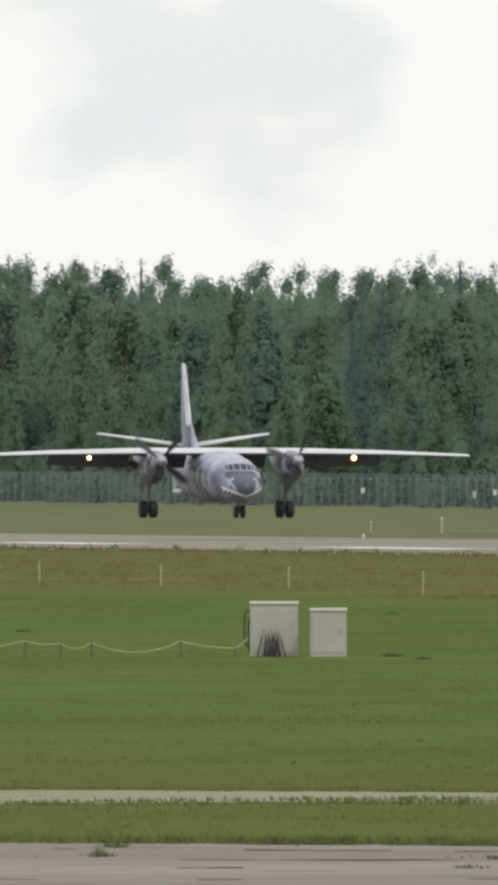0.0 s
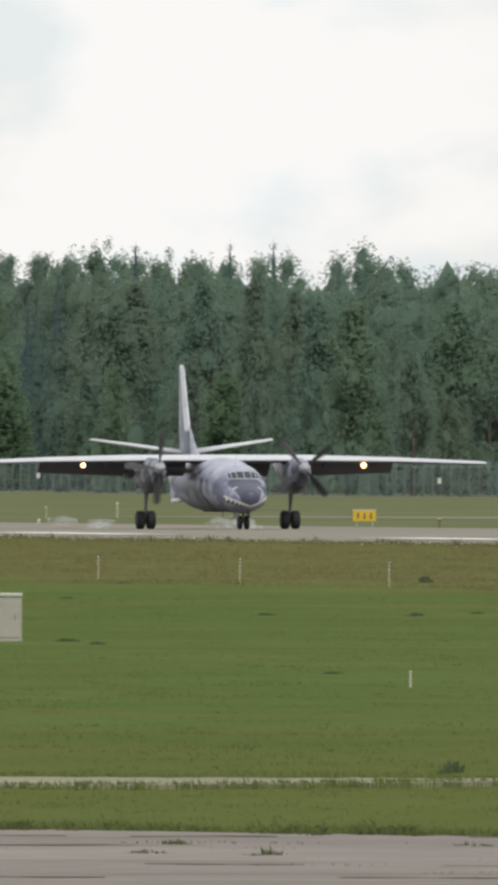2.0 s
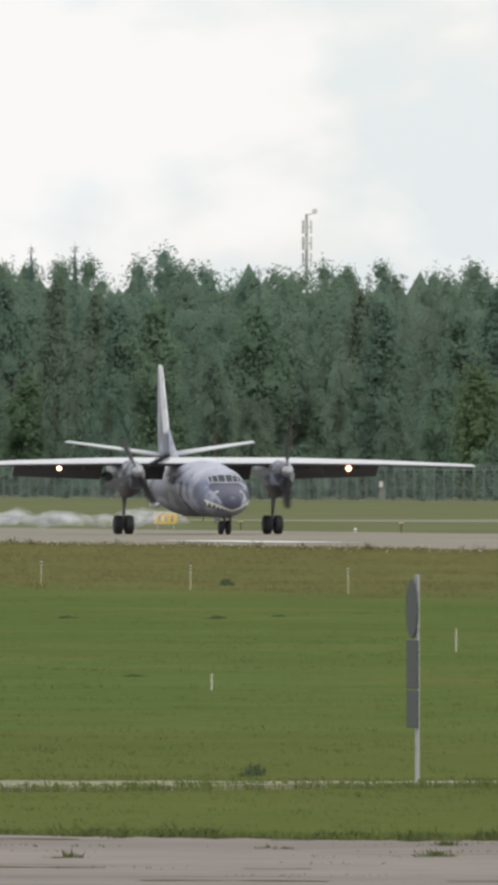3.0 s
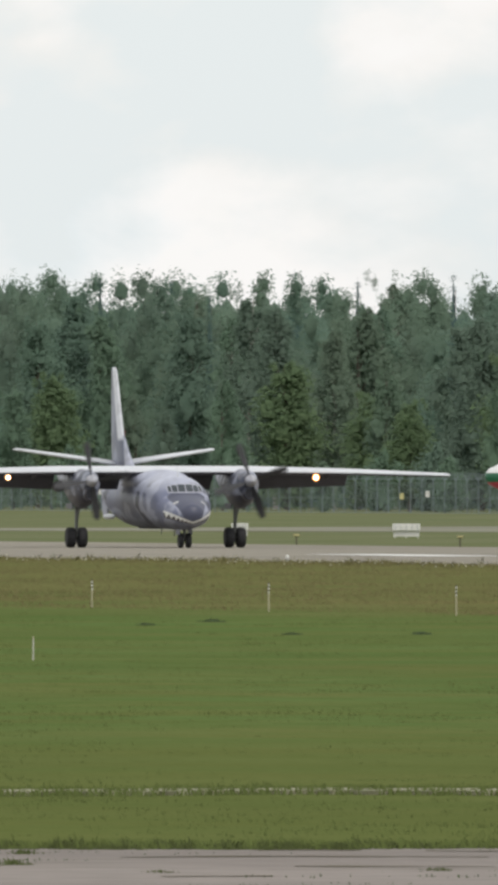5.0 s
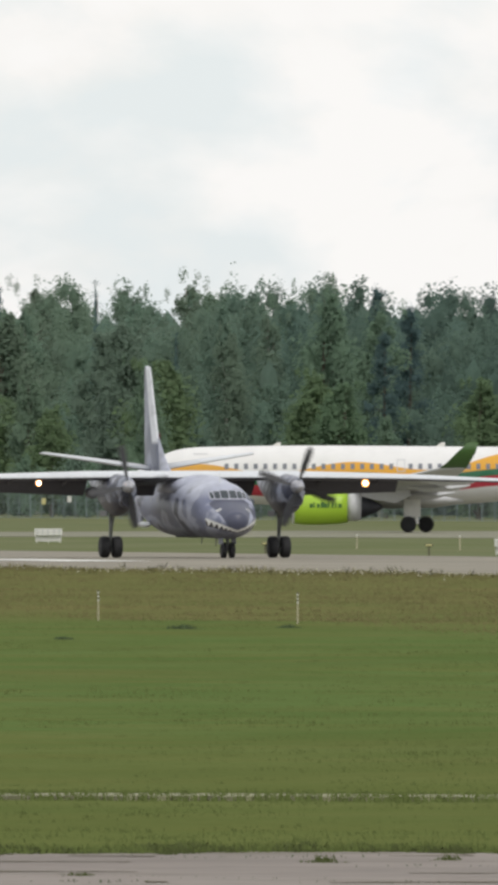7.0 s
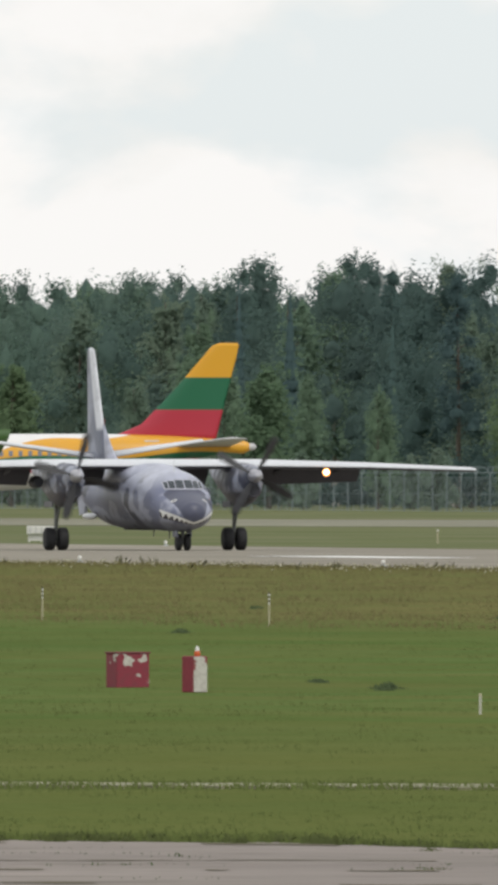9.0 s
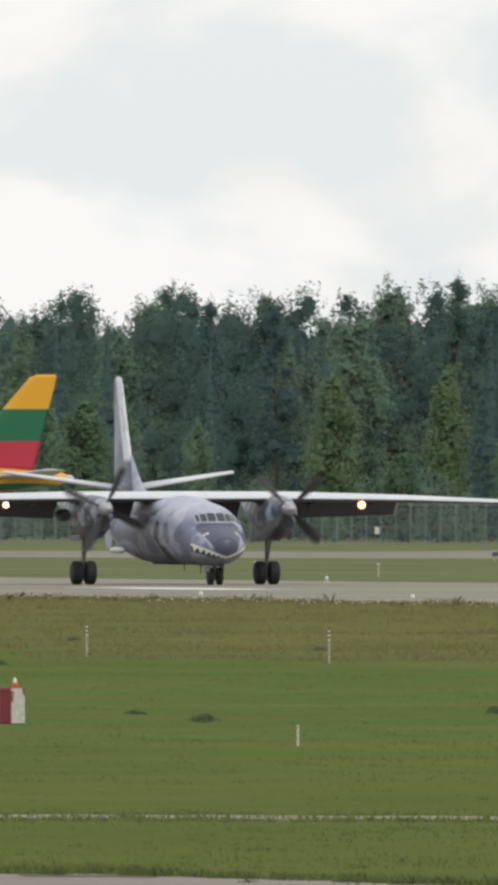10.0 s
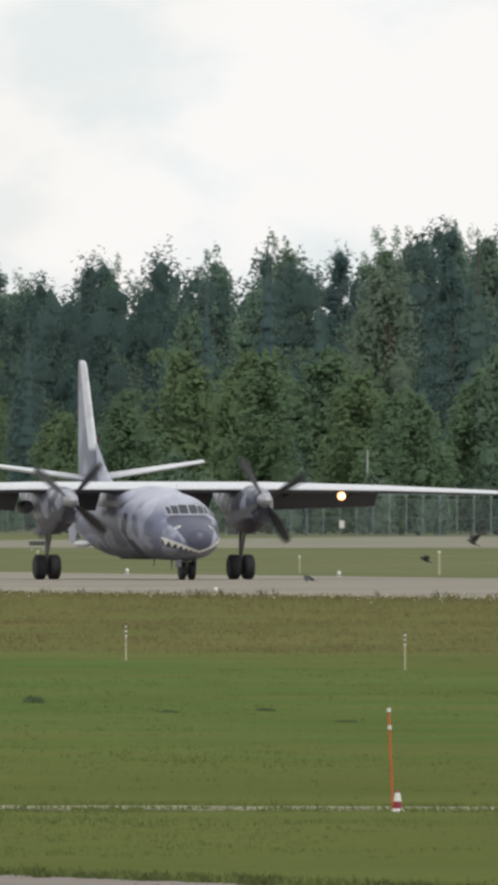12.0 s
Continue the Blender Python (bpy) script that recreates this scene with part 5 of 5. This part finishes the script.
def road_sign():
    sign = empty("road_sign", pose(8.49, 402.5, -0.03, 0, 0, -80), label="grey metal road sign on a post, seen from behind", category="sign")
    part("post", tube([(0, 0, -.2), (0, 0, 2.60)], .030, 10), M_STEEL, sign, "pale steel post")
    part("disc", lathe([(-.055, .36), (-.05, .365), (-.04, .365), (-.035, .36)], "y", 30, (.0, -.02, 2.18)), M_SIGNBACK, sign, "round sign plate")
    part("plate", box((.70, .02, .60), (0, -.06, 1.50), .01), M_SIGNBACK, sign)
    part("plate", box((.70, .02, .46), (0, -.06, .95), .01), M_SIGNBACK, sign)
    for z in (2.40, 1.95, 1.78, 1.24, 1.15, .74):
        part("clamp", box((.16, .07, .035), (0, -.02, z), .008), M_STEEL, sign)


M_STAKEWHITE = material("weathered_white", (0.52, 0.51, 0.44), 0.6, vary=0.2)


def stakes():
    for x, y, h, w in ((8.33, 562, .24, .018), (31.34, 512.5, .29, .020), (14.86, 667, .44, .017)):
        s = empty("short_stake", pose(x, y, uneven(x, y)), label="short white wooden stake in the grass", category="stake", group="short white stakes")
        part("shaft", tube([(0, 0, -.1), (0, 0, h)], w, 8), M_STAKEWHITE, s)
        part("cap", lathe([(h - .005, w * 1.3), (h + .03, w * 1.2), (h + .04, .004)], "z", 8), M_POLE, s)


def red_blocks():
    g = uneven(29, 570)
    drum = empty("drum", pose(28.75, 570.8, g, 0, 0, 20), label="red concrete block with peeling white patches", category="block")
    bm = box((.62, .5, .62), (0, 0, .29), .03)
    part("body", bm, M_PEEL, drum)
    part("rim", box((.65, .53, .035), (0, 0, .605), .012), M_DARKRED, drum)
    b = empty("marker_block", pose(29.35, 560, g, 0, 0, 38), label="red and white concrete marker block with a small lamp", category="block")
    part("body", box((.32, .30, .62), (0, 0, .30), .02), M_RED, b)
    part("white_face", box((.30, .012, .60), (0, -.155, .30), .004), M_PEELW, b)
    lamp = part("lamp", lathe([(.61, .05), (.66, .055), (.70, .04), (.76, .012)], "z", 10, (.02, -.05, 0)), M_ORANGE, b, "small orange lamp")
    part("lamp_top", lathe([(.69, .042), (.75, .03), (.79, .006)], "z", 10, (.02, -.05, 0)), M_WHITE, lamp)


def peeling(name, paint, under, cut):
    k = Paint(name, rough=0.7)
    chips = k.step(k.op("ADD", k.noise(4.5, 4), k.op("MULTIPLY", k.z, 0.35)), cut, 0.015)
    col = k.mix(chips, paint, under)
    col = k.mix(k.op("MULTIPLY", k.step(k.noise(14, 4), 0.55, 0.1), 0.25), col, (0.10, 0.05, 0.05))
    return k.done(col)


M_PEEL = peeling("peeling_red", (0.24, 0.03, 0.05), (0.55, 0.53, 0.48), 0.715)
M_PEELW = peeling("peeling_white", (0.55, 0.53, 0.48), (0.25, 0.06, 0.06), 0.70)
M_DARKRED = material("dark_red_rim", (0.16, 0.03, 0.04), 0.7, vary=0.25)


def cone():
    x, y = 30.65, 391.0
    c = empty("traffic_cone", pose(x, y, uneven(x, y)), label="small red and white traffic cone beside a thin pole", category="cone")
    part("base", box((.15, .15, .02), (0, 0, .010), .006), M_WHITE, c)
    part("cone", lathe([(.02, .060), (.10, .050), (.25, .022), (.26, .006)], "z", 18), M_RED, c)
    part("band", lathe([(.125, .049), (.135, .048), (.225, .031), (.23, .024)], "z", 18), M_WHITE, c, "white band")
    part("low_band", lathe([(.02, .063), (.04, .060)], "z", 18), M_WHITE, c)
    p = empty("thin_pole", pose(x - .01, y + .6, uneven(x, y), 0, -2.2, 0), label="thin orange pole with two white reflectors", category="pole")
    part("shaft", tube([(0, 0, -.1), (0, 0, 1.22)], .014, 7), M_ORANGE, p)
    for z in (.98, 1.19):
        part("reflector", tube([(0, 0, z), (0, 0, z + .05)], .024, 8), M_WHITE, p)


road_sign()
stakes()
red_blocks()
cone()


# ---------------------------------------------------------------- things by the runway
def spot(b, p, z=0.0):
    a = radians(A0 + b)
    return rw(p, p / math.tan(a), z)


def papi(b, p, w):
    v = spot(b, p)
    ob = empty("light_unit", pose(v.x, v.y, 0, 0, 0, -b), label="low white approach light box beside the runway", category="light box", group="approach light boxes")
    part("housing", box((w, 1.0, .38), (0, 0, .60), .03), M_WHITE, ob)
    for i in range(5):
        part("rib", box((.03, .04, .36), (-w / 2 + .15 + (w - .3) * i / 4, -.515, .58), .008), M_STEEL, ob)
    for x in (-w / 2 + .12, 0, w / 2 - .12):
        part("leg", tube([(x, -.3, 0), (x, -.3, .45)], .03, 6), M_WHITE, ob)
    part("skirt", box((w - .1, .03, .32), (0, -.3, .24), .01), M_WHITE, ob)


papi(1.637, 352, .95)
papi(1.928, 358, 1.55)
papi(2.733, 326, 1.4)


def lamp_post(b, p):
    v = spot(b, p)
    ob = empty("runway_lamp", pose(v.x, v.y, 0, 0, 0, -b), label="small dark runway lamp on a short stem", category="lamp", group="runway lamps")
    part("stem", tube([(0, 0, 0), (0, 0, .42)], .045, 8), M_STAKE, ob)
    part("head", box((.36, .2, .13), (0, 0, .50), .03), M_STAKE, ob)
    part("lens", box((.30, .03, .07), (0, -.105, .50), .01), M_YELLOWISH, ob)


for b in (1.736, 2.022, 2.307, 2.593, 0.90, 1.18):
    lamp_post(b, 321)


def edge_light(b, p):
    v = spot(b, p)
    ob = empty("edge_light", pose(v.x, v.y, .03), label="small white runway edge light", category="lamp", group="runway edge lights")
    part("base", lathe([(0, .11), (.05, .10), (.06, .04), (.12, .04)], "z", 12), M_STEEL, ob)
    part("dome", lathe([(.11, .07), (.18, .075), (.23, .05), (.25, .005)], "z", 12), M_WHITE, ob)


for b in (3.55, 4.01, 4.38, 2.95, 0.2, 1.1):
    edge_light(b, 316)
for b in (3.70, 4.165, 3.33, 1.72, 2.8):
    edge_light(b, 264)


def far_post(b, p, h, w):
    v = spot(b, p)
    ob = empty("field_post", pose(v.x, v.y, 0, 0, 0, -b), label="thin pale marker post on the far grass", category="post", group="posts behind the runway")
    part("shaft", tube([(0, 0, -.1), (0, 0, h)], w, 7), M_POLE, ob)
    part("cap", box((w * 2.6, w * 2.6, .08), (0, 0, h), .01), M_WHITE, ob)


for b, p, h, w in ((.213, 345, .7, .04), (.337, 350, .95, .06), (2.467, 345, .7, .035), (2.647, 345, .7, .035), (3.425, 340, .62, .035), (3.64, 338, .62, .035), (3.854, 336, .75, .035), (4.311, 330, .7, .035), (4.555, 330, .95, .05)):
    far_post(b, p, h, w)


def taxi_sign(b, p, w, face, label, h=.62):
    v = spot(b, p)
    ob = empty("taxiway_sign", pose(v.x, v.y, 0, 0, 0, -b), label=label, category="sign", group="taxiway signs")
    part("panel", box((w, .16, h), (0, 0, .29 + h / 2), .02), face, ob)
    part("frame", box((w + .06, .12, .06), (0, 0, .32 + h), .01), M_STEEL, ob)
    for x in (-w * .35, w * .35):
        part("leg", tube([(x, 0, 0), (x, 0, .32)], .04, 6), M_STEEL, ob)
    for i in range(3):
        part("marking_bar", box((.09, .012, h * .55), (-w * .28 + w * .28 * i, -.088, .29 + h / 2)), M_STAKE, ob)


taxi_sign(.769, 322, 1.28, M_YELLOW, "yellow taxiway sign with dark marks")
taxi_sign(1.471, 417, 1.5, M_YELLOWISH, "low faded yellow taxiway sign", .3)
taxi_sign(3.853, 420, .9, M_SIGNBACK, "low dark taxiway sign seen from behind", .24)


# ---------------------------------------------------------------- grass, weeds, tufts
def blades(name, spots, mat, label, category, thin=1.0):
    """spots: (x, y, z, height, blades, spread). Bent single blades in tufts, one mesh."""
    r = random.Random(len(spots))
    verts, faces, normals = [], [], []
    for x, y, z, h, n, spread in spots:
        tilt = Vector((r.uniform(-.15, .15), r.uniform(-.25, .05), 1)).normalized()
        for _ in range(n):
            a, lean = r.uniform(0, 6.283), r.uniform(.1, .7)
            bx, by = x + r.gauss(0, spread), y + r.gauss(0, spread)
            w = (h * r.uniform(.05, .11) + .006) * thin
            dx, dy = math.cos(a) * h * lean, math.sin(a) * h * lean
            hh = h * r.uniform(.6, 1.15)
            i = len(verts)
            verts.extend([(bx - w, by, z - .02), (bx + w, by, z - .02), (bx + dx * .4 + w * .7, by + dy * .4, z + hh * .6), (bx + dx, by + dy, z + hh)])
            faces.extend([(i, i + 1, i + 2), (i, i + 2, i + 3)])
            normals.extend([tilt] * 4)
    ob = arrays(name, verts, faces, mat, None, normals)
    return tagged(ob, label, category, kind="stuff")


def wedge(r, d0, d1, power=1.0):
    """A place in the fan of ground that the panning view takes in."""
    d = d0 + (d1 - d0) * r.random() ** power
    b = radians(r.uniform(-.6, 4.85))
    return d * math.sin(b), d * math.cos(b)


M_TUFT = material("rank_grass", (0.090, 0.108, 0.042), 0.8, vary=0.3, scale=0.5, per_island=0.4, spec=0.0)
M_CLUMP = material("dark_weeds", (0.066, 0.096, 0.040), 0.8, vary=0.4, scale=0.8, per_island=0.5, spec=0.2)


def sow():
    r = random.Random(21)
    lawn, dry, tall, weeds, heads = [], [], [], [], []
    while len(lawn) < 13000:
        x, y = wedge(r, 346, 1050, 1.25)
        p = x * CA + y * SA
        if p > 200 or y < 349 - .5 * x:
            continue
        k = noise.noise((x / 9, y / 30, 1)) + .6 * noise.noise((x / 2.5, y / 6, 2))
        if k < r.uniform(-.7, .7):
            continue
        lawn.append((x, y, uneven(x, y), r.uniform(.016, .040) * (1.25 + .5 * k), 6, .16))
    while len(dry) < 12000:
        x, y = wedge(r, 740, 1720)
        p = x * CA + y * SA
        if not 172 + 14 * noise.noise((x / 12, y / 40, 7)) < p < 262:
            continue
        k = noise.noise((x / 9, y / 40, 3)) + .5 * noise.noise((x / 3, y / 9, 5))
        dry.append((x, y, uneven(x, y), r.uniform(.04, .11) * (1.1 + .5 * k), 7, .3))
    # rough verge along the runway
    for _ in range(5000):
        b = r.uniform(-.6, 4.85)
        p = 262.0 - abs(r.gauss(0, 4.5))
        v = rw(p, p / math.tan(radians(A0 + b)))
        k = noise.noise((v.x / 3, v.y / 15, 9))
        h = r.uniform(.06, .18) * (1.1 + .9 * k)
        tall.append((v.x, v.y, 0, h, 6, .25))
        if r.random() < .03 + .09 * max(0, k):
            weeds.append((v.x, v.y, 0, r.uniform(.12, .38), 7, .09))
        if r.random() < .40:
            heads.append((v.x + r.uniform(-.4, .4), v.y, h * r.uniform(.7, 1.1)))
    # weeds in the joints of the old pavement and along its rim
    joint, cracks = [], []
    for y0 in (338.5, 336, 331, 328, 322, 318, 312):
        for _ in range(18):
            x = r.uniform(-5, 27)
            if noise.noise((x / 2.2, y0, 3)) > .02 and y0 < 349 - .75 * max(0, x) + .0 * x + (7 if 8 < x < 18 else 0):
                y = y0 - .12 * x + r.gauss(0, .4)
                cracks.append((x, y, .03, r.uniform(.010, .035), 12, .40))
    for _ in range(2600):
        x = r.uniform(-6, 34)
        edge = float(np.interp(x, (-40, -3, 2.3, 6.5, 10.5, 14.7, 19, 22, 25, 40), (356, 350, 347, 341, 340, 342.5, 338, 328, 316, 270)))
        y = edge + abs(r.gauss(0, 2.0)) - .5
        joint.append((x, y, .0, r.uniform(.05, .13), 6, .12))
    # rank tufts on the slabs; over the rim their dark tone draws its shadow
    tufts = []
    for k in range(400):
        x = r.uniform(-6, 30)
        edge = float(np.interp(x, (-40, -3, 2.3, 6.5, 10.5, 14.7, 19, 22, 25, 40), (356, 350, 347, 341, 340, 342.5, 338, 328, 316, 270)))
        on_slab = k % 20 == 0
        y = edge - (r.uniform(3, 22) if on_slab else r.gauss(-.5, .6))
        h = r.uniform(.05, .13) if on_slab else r.uniform(.06, .15)
        wide = r.uniform(.05, .30)
        for _ in range(14):
            u = r.gauss(0, .5)
            tufts.append((x + u * wide, y + r.gauss(0, .4), .02, h * max(.3, 1 - abs(u)) * r.uniform(.5, 1), 9, .05))
    blades("pavement_tufts", tufts, M_TUFT, "rank green tufts on the old pavement and its rim", "grass", .6)
    for _ in range(3400):
        x = r.uniform(-6, 36)
        line = float(np.interp(x, (-40, -3, 3, 8, 12.5, 17, 23, 32), (415, 407, 403.5, 402.5, 404.5, 403, 399.5, 396)))
        width = float(np.interp(x, (-3, 1.5, 7, 12.2, 40), (17, 10, 2.5, 2, 4.5)))
        back = r.random() < .4
        y = line + abs(r.gauss(0, 1.2)) if back else line - width * r.uniform(.8, 1.05) - abs(r.gauss(0, 1.2))
        joint.append((x, y, .0, r.uniform(.04, .10), 5, .12))
    blades("grass", lawn, M_GRASS, "short green grass tufts on the airfield", "grass")
    blades("dry_grass", dry, M_DRY, "dry brown grass beside the runway", "grass")
    blades("verge_grass", tall, M_DRY, "rough dry grass along the runway's edge", "grass", .5)
    blades("weed_stems", weeds, M_WEED, "tall dark weeds along the runway's edge", "weeds", .22)
    blades("crack_weeds", cracks, M_CLUMP, "dark weeds in the pavement's cracks", "weeds")
    blades("joint_grass", joint, M_GRASS, "grass tufts on pavement joints and rims", "grass")
    verts, faces = [], []
    for x, y, z in heads:
        i, s = len(verts), r.uniform(.02, .045)
        verts.extend([(x - s, y, z), (x, y - s, z - s), (x + s, y, z), (x, y + s, z + s)])
        faces.extend([(i, i + 1, i + 2), (i, i + 2, i + 3), (i, i + 1, i + 3), (i + 1, i + 2, i + 3)])
    tagged(arrays("seed_heads", verts, faces, M_FLOWER), "pale flowers and seed heads in the verge", "flowers", kind="stuff")


def clumps(places):
    r = random.Random(4)
    spots = []
    for x, y, w, h in places:
        for _ in range(30):
            u = r.gauss(0, .4)
            px = x + u * w
            spots.append((px, y + r.gauss(0, .5), uneven(px, y), h * max(.3, 1 - abs(u)) * r.uniform(.4, .9), 7, .05))
    blades("weed_clumps", spots, M_CLUMP, "dark low weed clumps in the grass", "weeds")


sow()
CLUMPS = ((3.05, 700.1, 0.34, 0.12), (3.65, 689.7, 0.17, 0.11), (3.99, 915.2, 0.28, 0.09), (6.21, 1024.1, 0.25, 0.11), (-5.62, 818.4, 0.28, 0.1), (15.67, 1026.2, 0.28, 0.3), (12.26, 816.9, 0.25, 0.14), (8.59, 825.7, 0.28, 0.1), (13.92, 825.6, 0.2, 0.09), (7.42, 595.1, 0.23, 0.06), (6.73, 417.5, 0.04, 0.22), (6.61, 416.0, 0.04, 0.09), (26.89, 788.0, 0.22, 0.1), (23.53, 780.2, 0.27, 0.1), (31.0, 821.4, 0.64, 0.17), (33.92, 827.1, 0.36, 0.14)) + \
    ((23.15, 833.4, 0.36, 0.14), (21.12, 821.7, 0.28, 0.12), (26.73, 782.7, 0.22, 0.1), (39.1, 752.0, 0.32, 0.16), (47.28, 870.4, 0.24, 0.14), (33.05, 567.8, 0.24, 0.09), (32.58, 579.2, 0.14, 0.07), (50.75, 820.8, 0.23, 0.14), (39.31, 584.6, 0.09, 0.19), (33.26, 570.5, 0.3, 0.17), (32.64, 580.6, 0.16, 0.1), (39.72, 590.6, 0.18, 0.17), (42.16, 567.1, 0.16, 0.09), (40.11, 561.8, 0.12, 0.07), (41.32, 538.1, 0.15, 0.07))
clumps(CLUMPS)


# ---------------------------------------------------------------- tyre smoke
def smoke_material():
    m = bpy.data.materials.new("thin_smoke")
    m.use_nodes = True
    nt = m.node_tree
    b = nt.nodes["Principled BSDF"]
    b.inputs["Base Color"].default_value, b.inputs["Roughness"].default_value = (0.75, 0.77, 0.80, 1), 1.0
    b.inputs["Specular IOR Level"].default_value = 0.0
    coord, n = nt.nodes.new("ShaderNodeTexCoord"), nt.nodes.new("ShaderNodeTexNoise")
    n.inputs["Scale"].default_value, n.inputs["Detail"].default_value = 1.3, 4
    rng = nt.nodes.new("ShaderNodeMapRange")
    rng.inputs["From Min"].default_value, rng.inputs["From Max"].default_value = 0.34, 0.70
    rng.inputs["To Min"].default_value, rng.inputs["To Max"].default_value = 0.0, 0.27
    nt.links.new(coord.outputs["Object"], n.inputs["Vector"])
    nt.links.new(n.outputs[0], rng.inputs[0])
    nt.links.new(rng.outputs[0], b.inputs["Alpha"])
    return m


M_SMOKE = smoke_material()


def make_puffs():
    r = random.Random(31)
    made = []
    for k in range(44):
        side = -1 if k % 2 else 1
        q = 1758 - 52 * r.random() ** 1.3
        g = Leafage(400 + k)
        size = r.uniform(.35, .95)
        g.lump(Vector((0, 0, 0)), size * 1.6, size * .55, .35)
        me = g.mesh()
        me.materials.append(M_SMOKE)
        ob = tagged(new("smoke_puff", me), "thin white puff of tyre smoke on the runway", "smoke", "tyre smoke")
        ob.visible_shadow = False
        start = 1.7 + (1758 - q) / 54.0
        made.append((ob, rw(PLANE_P + side * 3.95 + r.gauss(0, .4), q), start, size, r.uniform(.3, .8)))
    return made


puffs = make_puffs()


# ---------------------------------------------------------------- birds over the runway's edge
M_BIRD = material("dark_feathers", (0.030, 0.028, 0.030), 0.6, vary=0.3, scale=12)


def make_bird():
    """Body with a fanned tail and a beak, and two wings hinged at the shoulders."""
    bird = empty("bird", label="small dark bird fluttering low over the runway", category="bird", group="birds by the runway")
    bm = lathe([(-.20, .012), (-.13, .045), (-.02, .066), (.07, .058), (.12, .036), (.16, .040), (.19, .030), (.22, .008)], "y", 12)
    part("body", bm, M_BIRD, bird, smooth=True)
    part("tail", loft([[Vector((x * w, y, z)) for x, z in ((-1, -.004), (1, -.004), (1, .006), (-1, .006))] for y, w in ((-.16, .022), (-.26, .045), (-.34, .062))]), M_BIRD, bird)
    part("beak", loft([[Vector((x * w, y, w * z)) for x, z in ((-1, -1), (1, -1), (1, 1), (-1, 1))] for y, w in ((.205, .012), (.25, .003))]), M_BIRD, bird)
    flaps = []
    for side in (-1, 1):
        wing = part("wing", loft([[Vector((side * x, y0, -.006)), Vector((side * x, y1, -.003)), Vector((side * x, y1, .003)), Vector((side * x, y0, .010))]
                                  for x, y0, y1 in ((0, .09, -.08), (.12, .13, -.09), (.22, .12, -.09), (.33, .05, -.08), (.40, -.03, -.07))]), M_BIRD, bird)
        wing.matrix_basis = pose(side * .045, 0, .03)
        flaps.append((wing, side))
    return bird, flaps


# bearing from the camera in degrees, metres away and metres up, at some seconds
BIRD_WAYS = (((0, 5.1, 5.0), (10.5, 4.62, 3.0), (11.2, 4.37, 1.15), (11.3, 4.351, .93), (11.4, 4.342, .82), (11.5, 4.337, .73), (11.6, 4.334, .60), (11.7, 4.333, .50), (11.9, 4.330, .52), (12, 4.328, .55)),
             ((0, 5.6, 4.0), (11, 4.80, 2.0), (11.7, 4.62, 1.15), (11.9, 4.566, 1.11), (12, 4.531, 1.16)),
             ((0, 5.9, 6.0), (11, 4.90, 3.0), (11.8, 4.66, 1.9), (12, 4.613, 1.75)))
birds = [make_bird() for _ in BIRD_WAYS]


# ---------------------------------------------------------------- what moves
def settle(t):
    """How far the landing gear's struts have sunk, in metres."""
    return float(np.interp(t, (0, 7, 9, 11, 12), (0, 0, .05, .11, .12)))


def motions():
    turn = 180 + A0
    rows = []
    for t, q, h in PLANE_ROWS:
        v = rw(PLANE_P, q, h + 0.03 - settle(t))
        yaw = float(np.interp(t, (0, 2, 4, 5.5, 7, 9.5, 12), (.6, .4, 0, -.2, -.1, .1, -.5)))
        rows.append((t, pose(v.x, v.y, v.z, 0, 0, turn + yaw)))
    walk(transport, rows)
    # each puff wells up where a tyre has touched, drifts off and sinks away as it thins
    for ob, v, start, size, rise in puffs:
        rows = []
        for t, z, drift in ((0, -2.2, 0), (start, -1.6, 0), (start + .25, .35, 0), (start + .8, .35 + rise * .7, -1.2), (start + 2.2, .3 + rise, -4.0), (start + 5, -2.2, -7.0), (12, -2.4, -7.5)):
            rows.append((t, pose(v.x + drift * .6, v.y - drift * .3, z, 0, 0, 20 * drift)))
        walk(ob, rows)
    frames = range(int(12 * FPS) + 1)
    for k, ((bird, flaps), way) in enumerate(zip(birds, BIRD_WAYS)):
        far = 1150 + 12 * k
        walk(bird, [(t, pose(far * math.sin(radians(b)), far * math.cos(radians(b)), z, 25, 0, 70 + 20 * k)) for t, b, z in way])
        for wing, side in flaps:
            walk(wing, [(i / FPS, pose(side * .045, 0, .03, 0, -side * (12 + 42 * math.sin(1.9 * i + k)), 0)) for i in frames])
    for k, (prop, at) in enumerate(props):
        walk(prop, [(i / FPS, pose(*at, 0, -blade_turn(PROP_PHASE[k], i / FPS), 0)) for i in frames])
    for ob, at, radius in wheels:
        walk(ob, [(i / FPS, pose(at[0], at[1], at[2] + settle(i / FPS), (-60 * i) % 360, 0, 0)) for i in frames])


# how the blades stand at some seconds, in degrees from upright, a quarter turn being the same again
PROP_PHASE = (((0, 20), (1, 35), (2, 50), (3, 0), (3.5, 58), (6, 80), (6.5, 85), (7, 20), (9, 30), (9.5, 42), (10, 47), (10.5, 50), (11, 52), (11.5, 57), (12, 60)),
              ((0, 40), (1, 10), (2, 5), (3, 63), (3.5, 11), (6, 69), (6.5, 70), (7, 80), (9, 15), (9.5, 64), (10, 25), (10.5, 76), (11, 32), (11.5, 83), (12, 41)))


def blade_turn(phase, t):
    total = phase[0][1]
    for (t0, a0), (t1, a1) in zip(phase, phase[1:]):
        span = 60.0 * FPS * (t1 - t0)
        span += ((a1 - a0 - span + 45) % 90) - 45
        if t <= t1:
            return (total + span * (t - t0) / (t1 - t0)) % 360
        total += span
    return total % 360


motions()
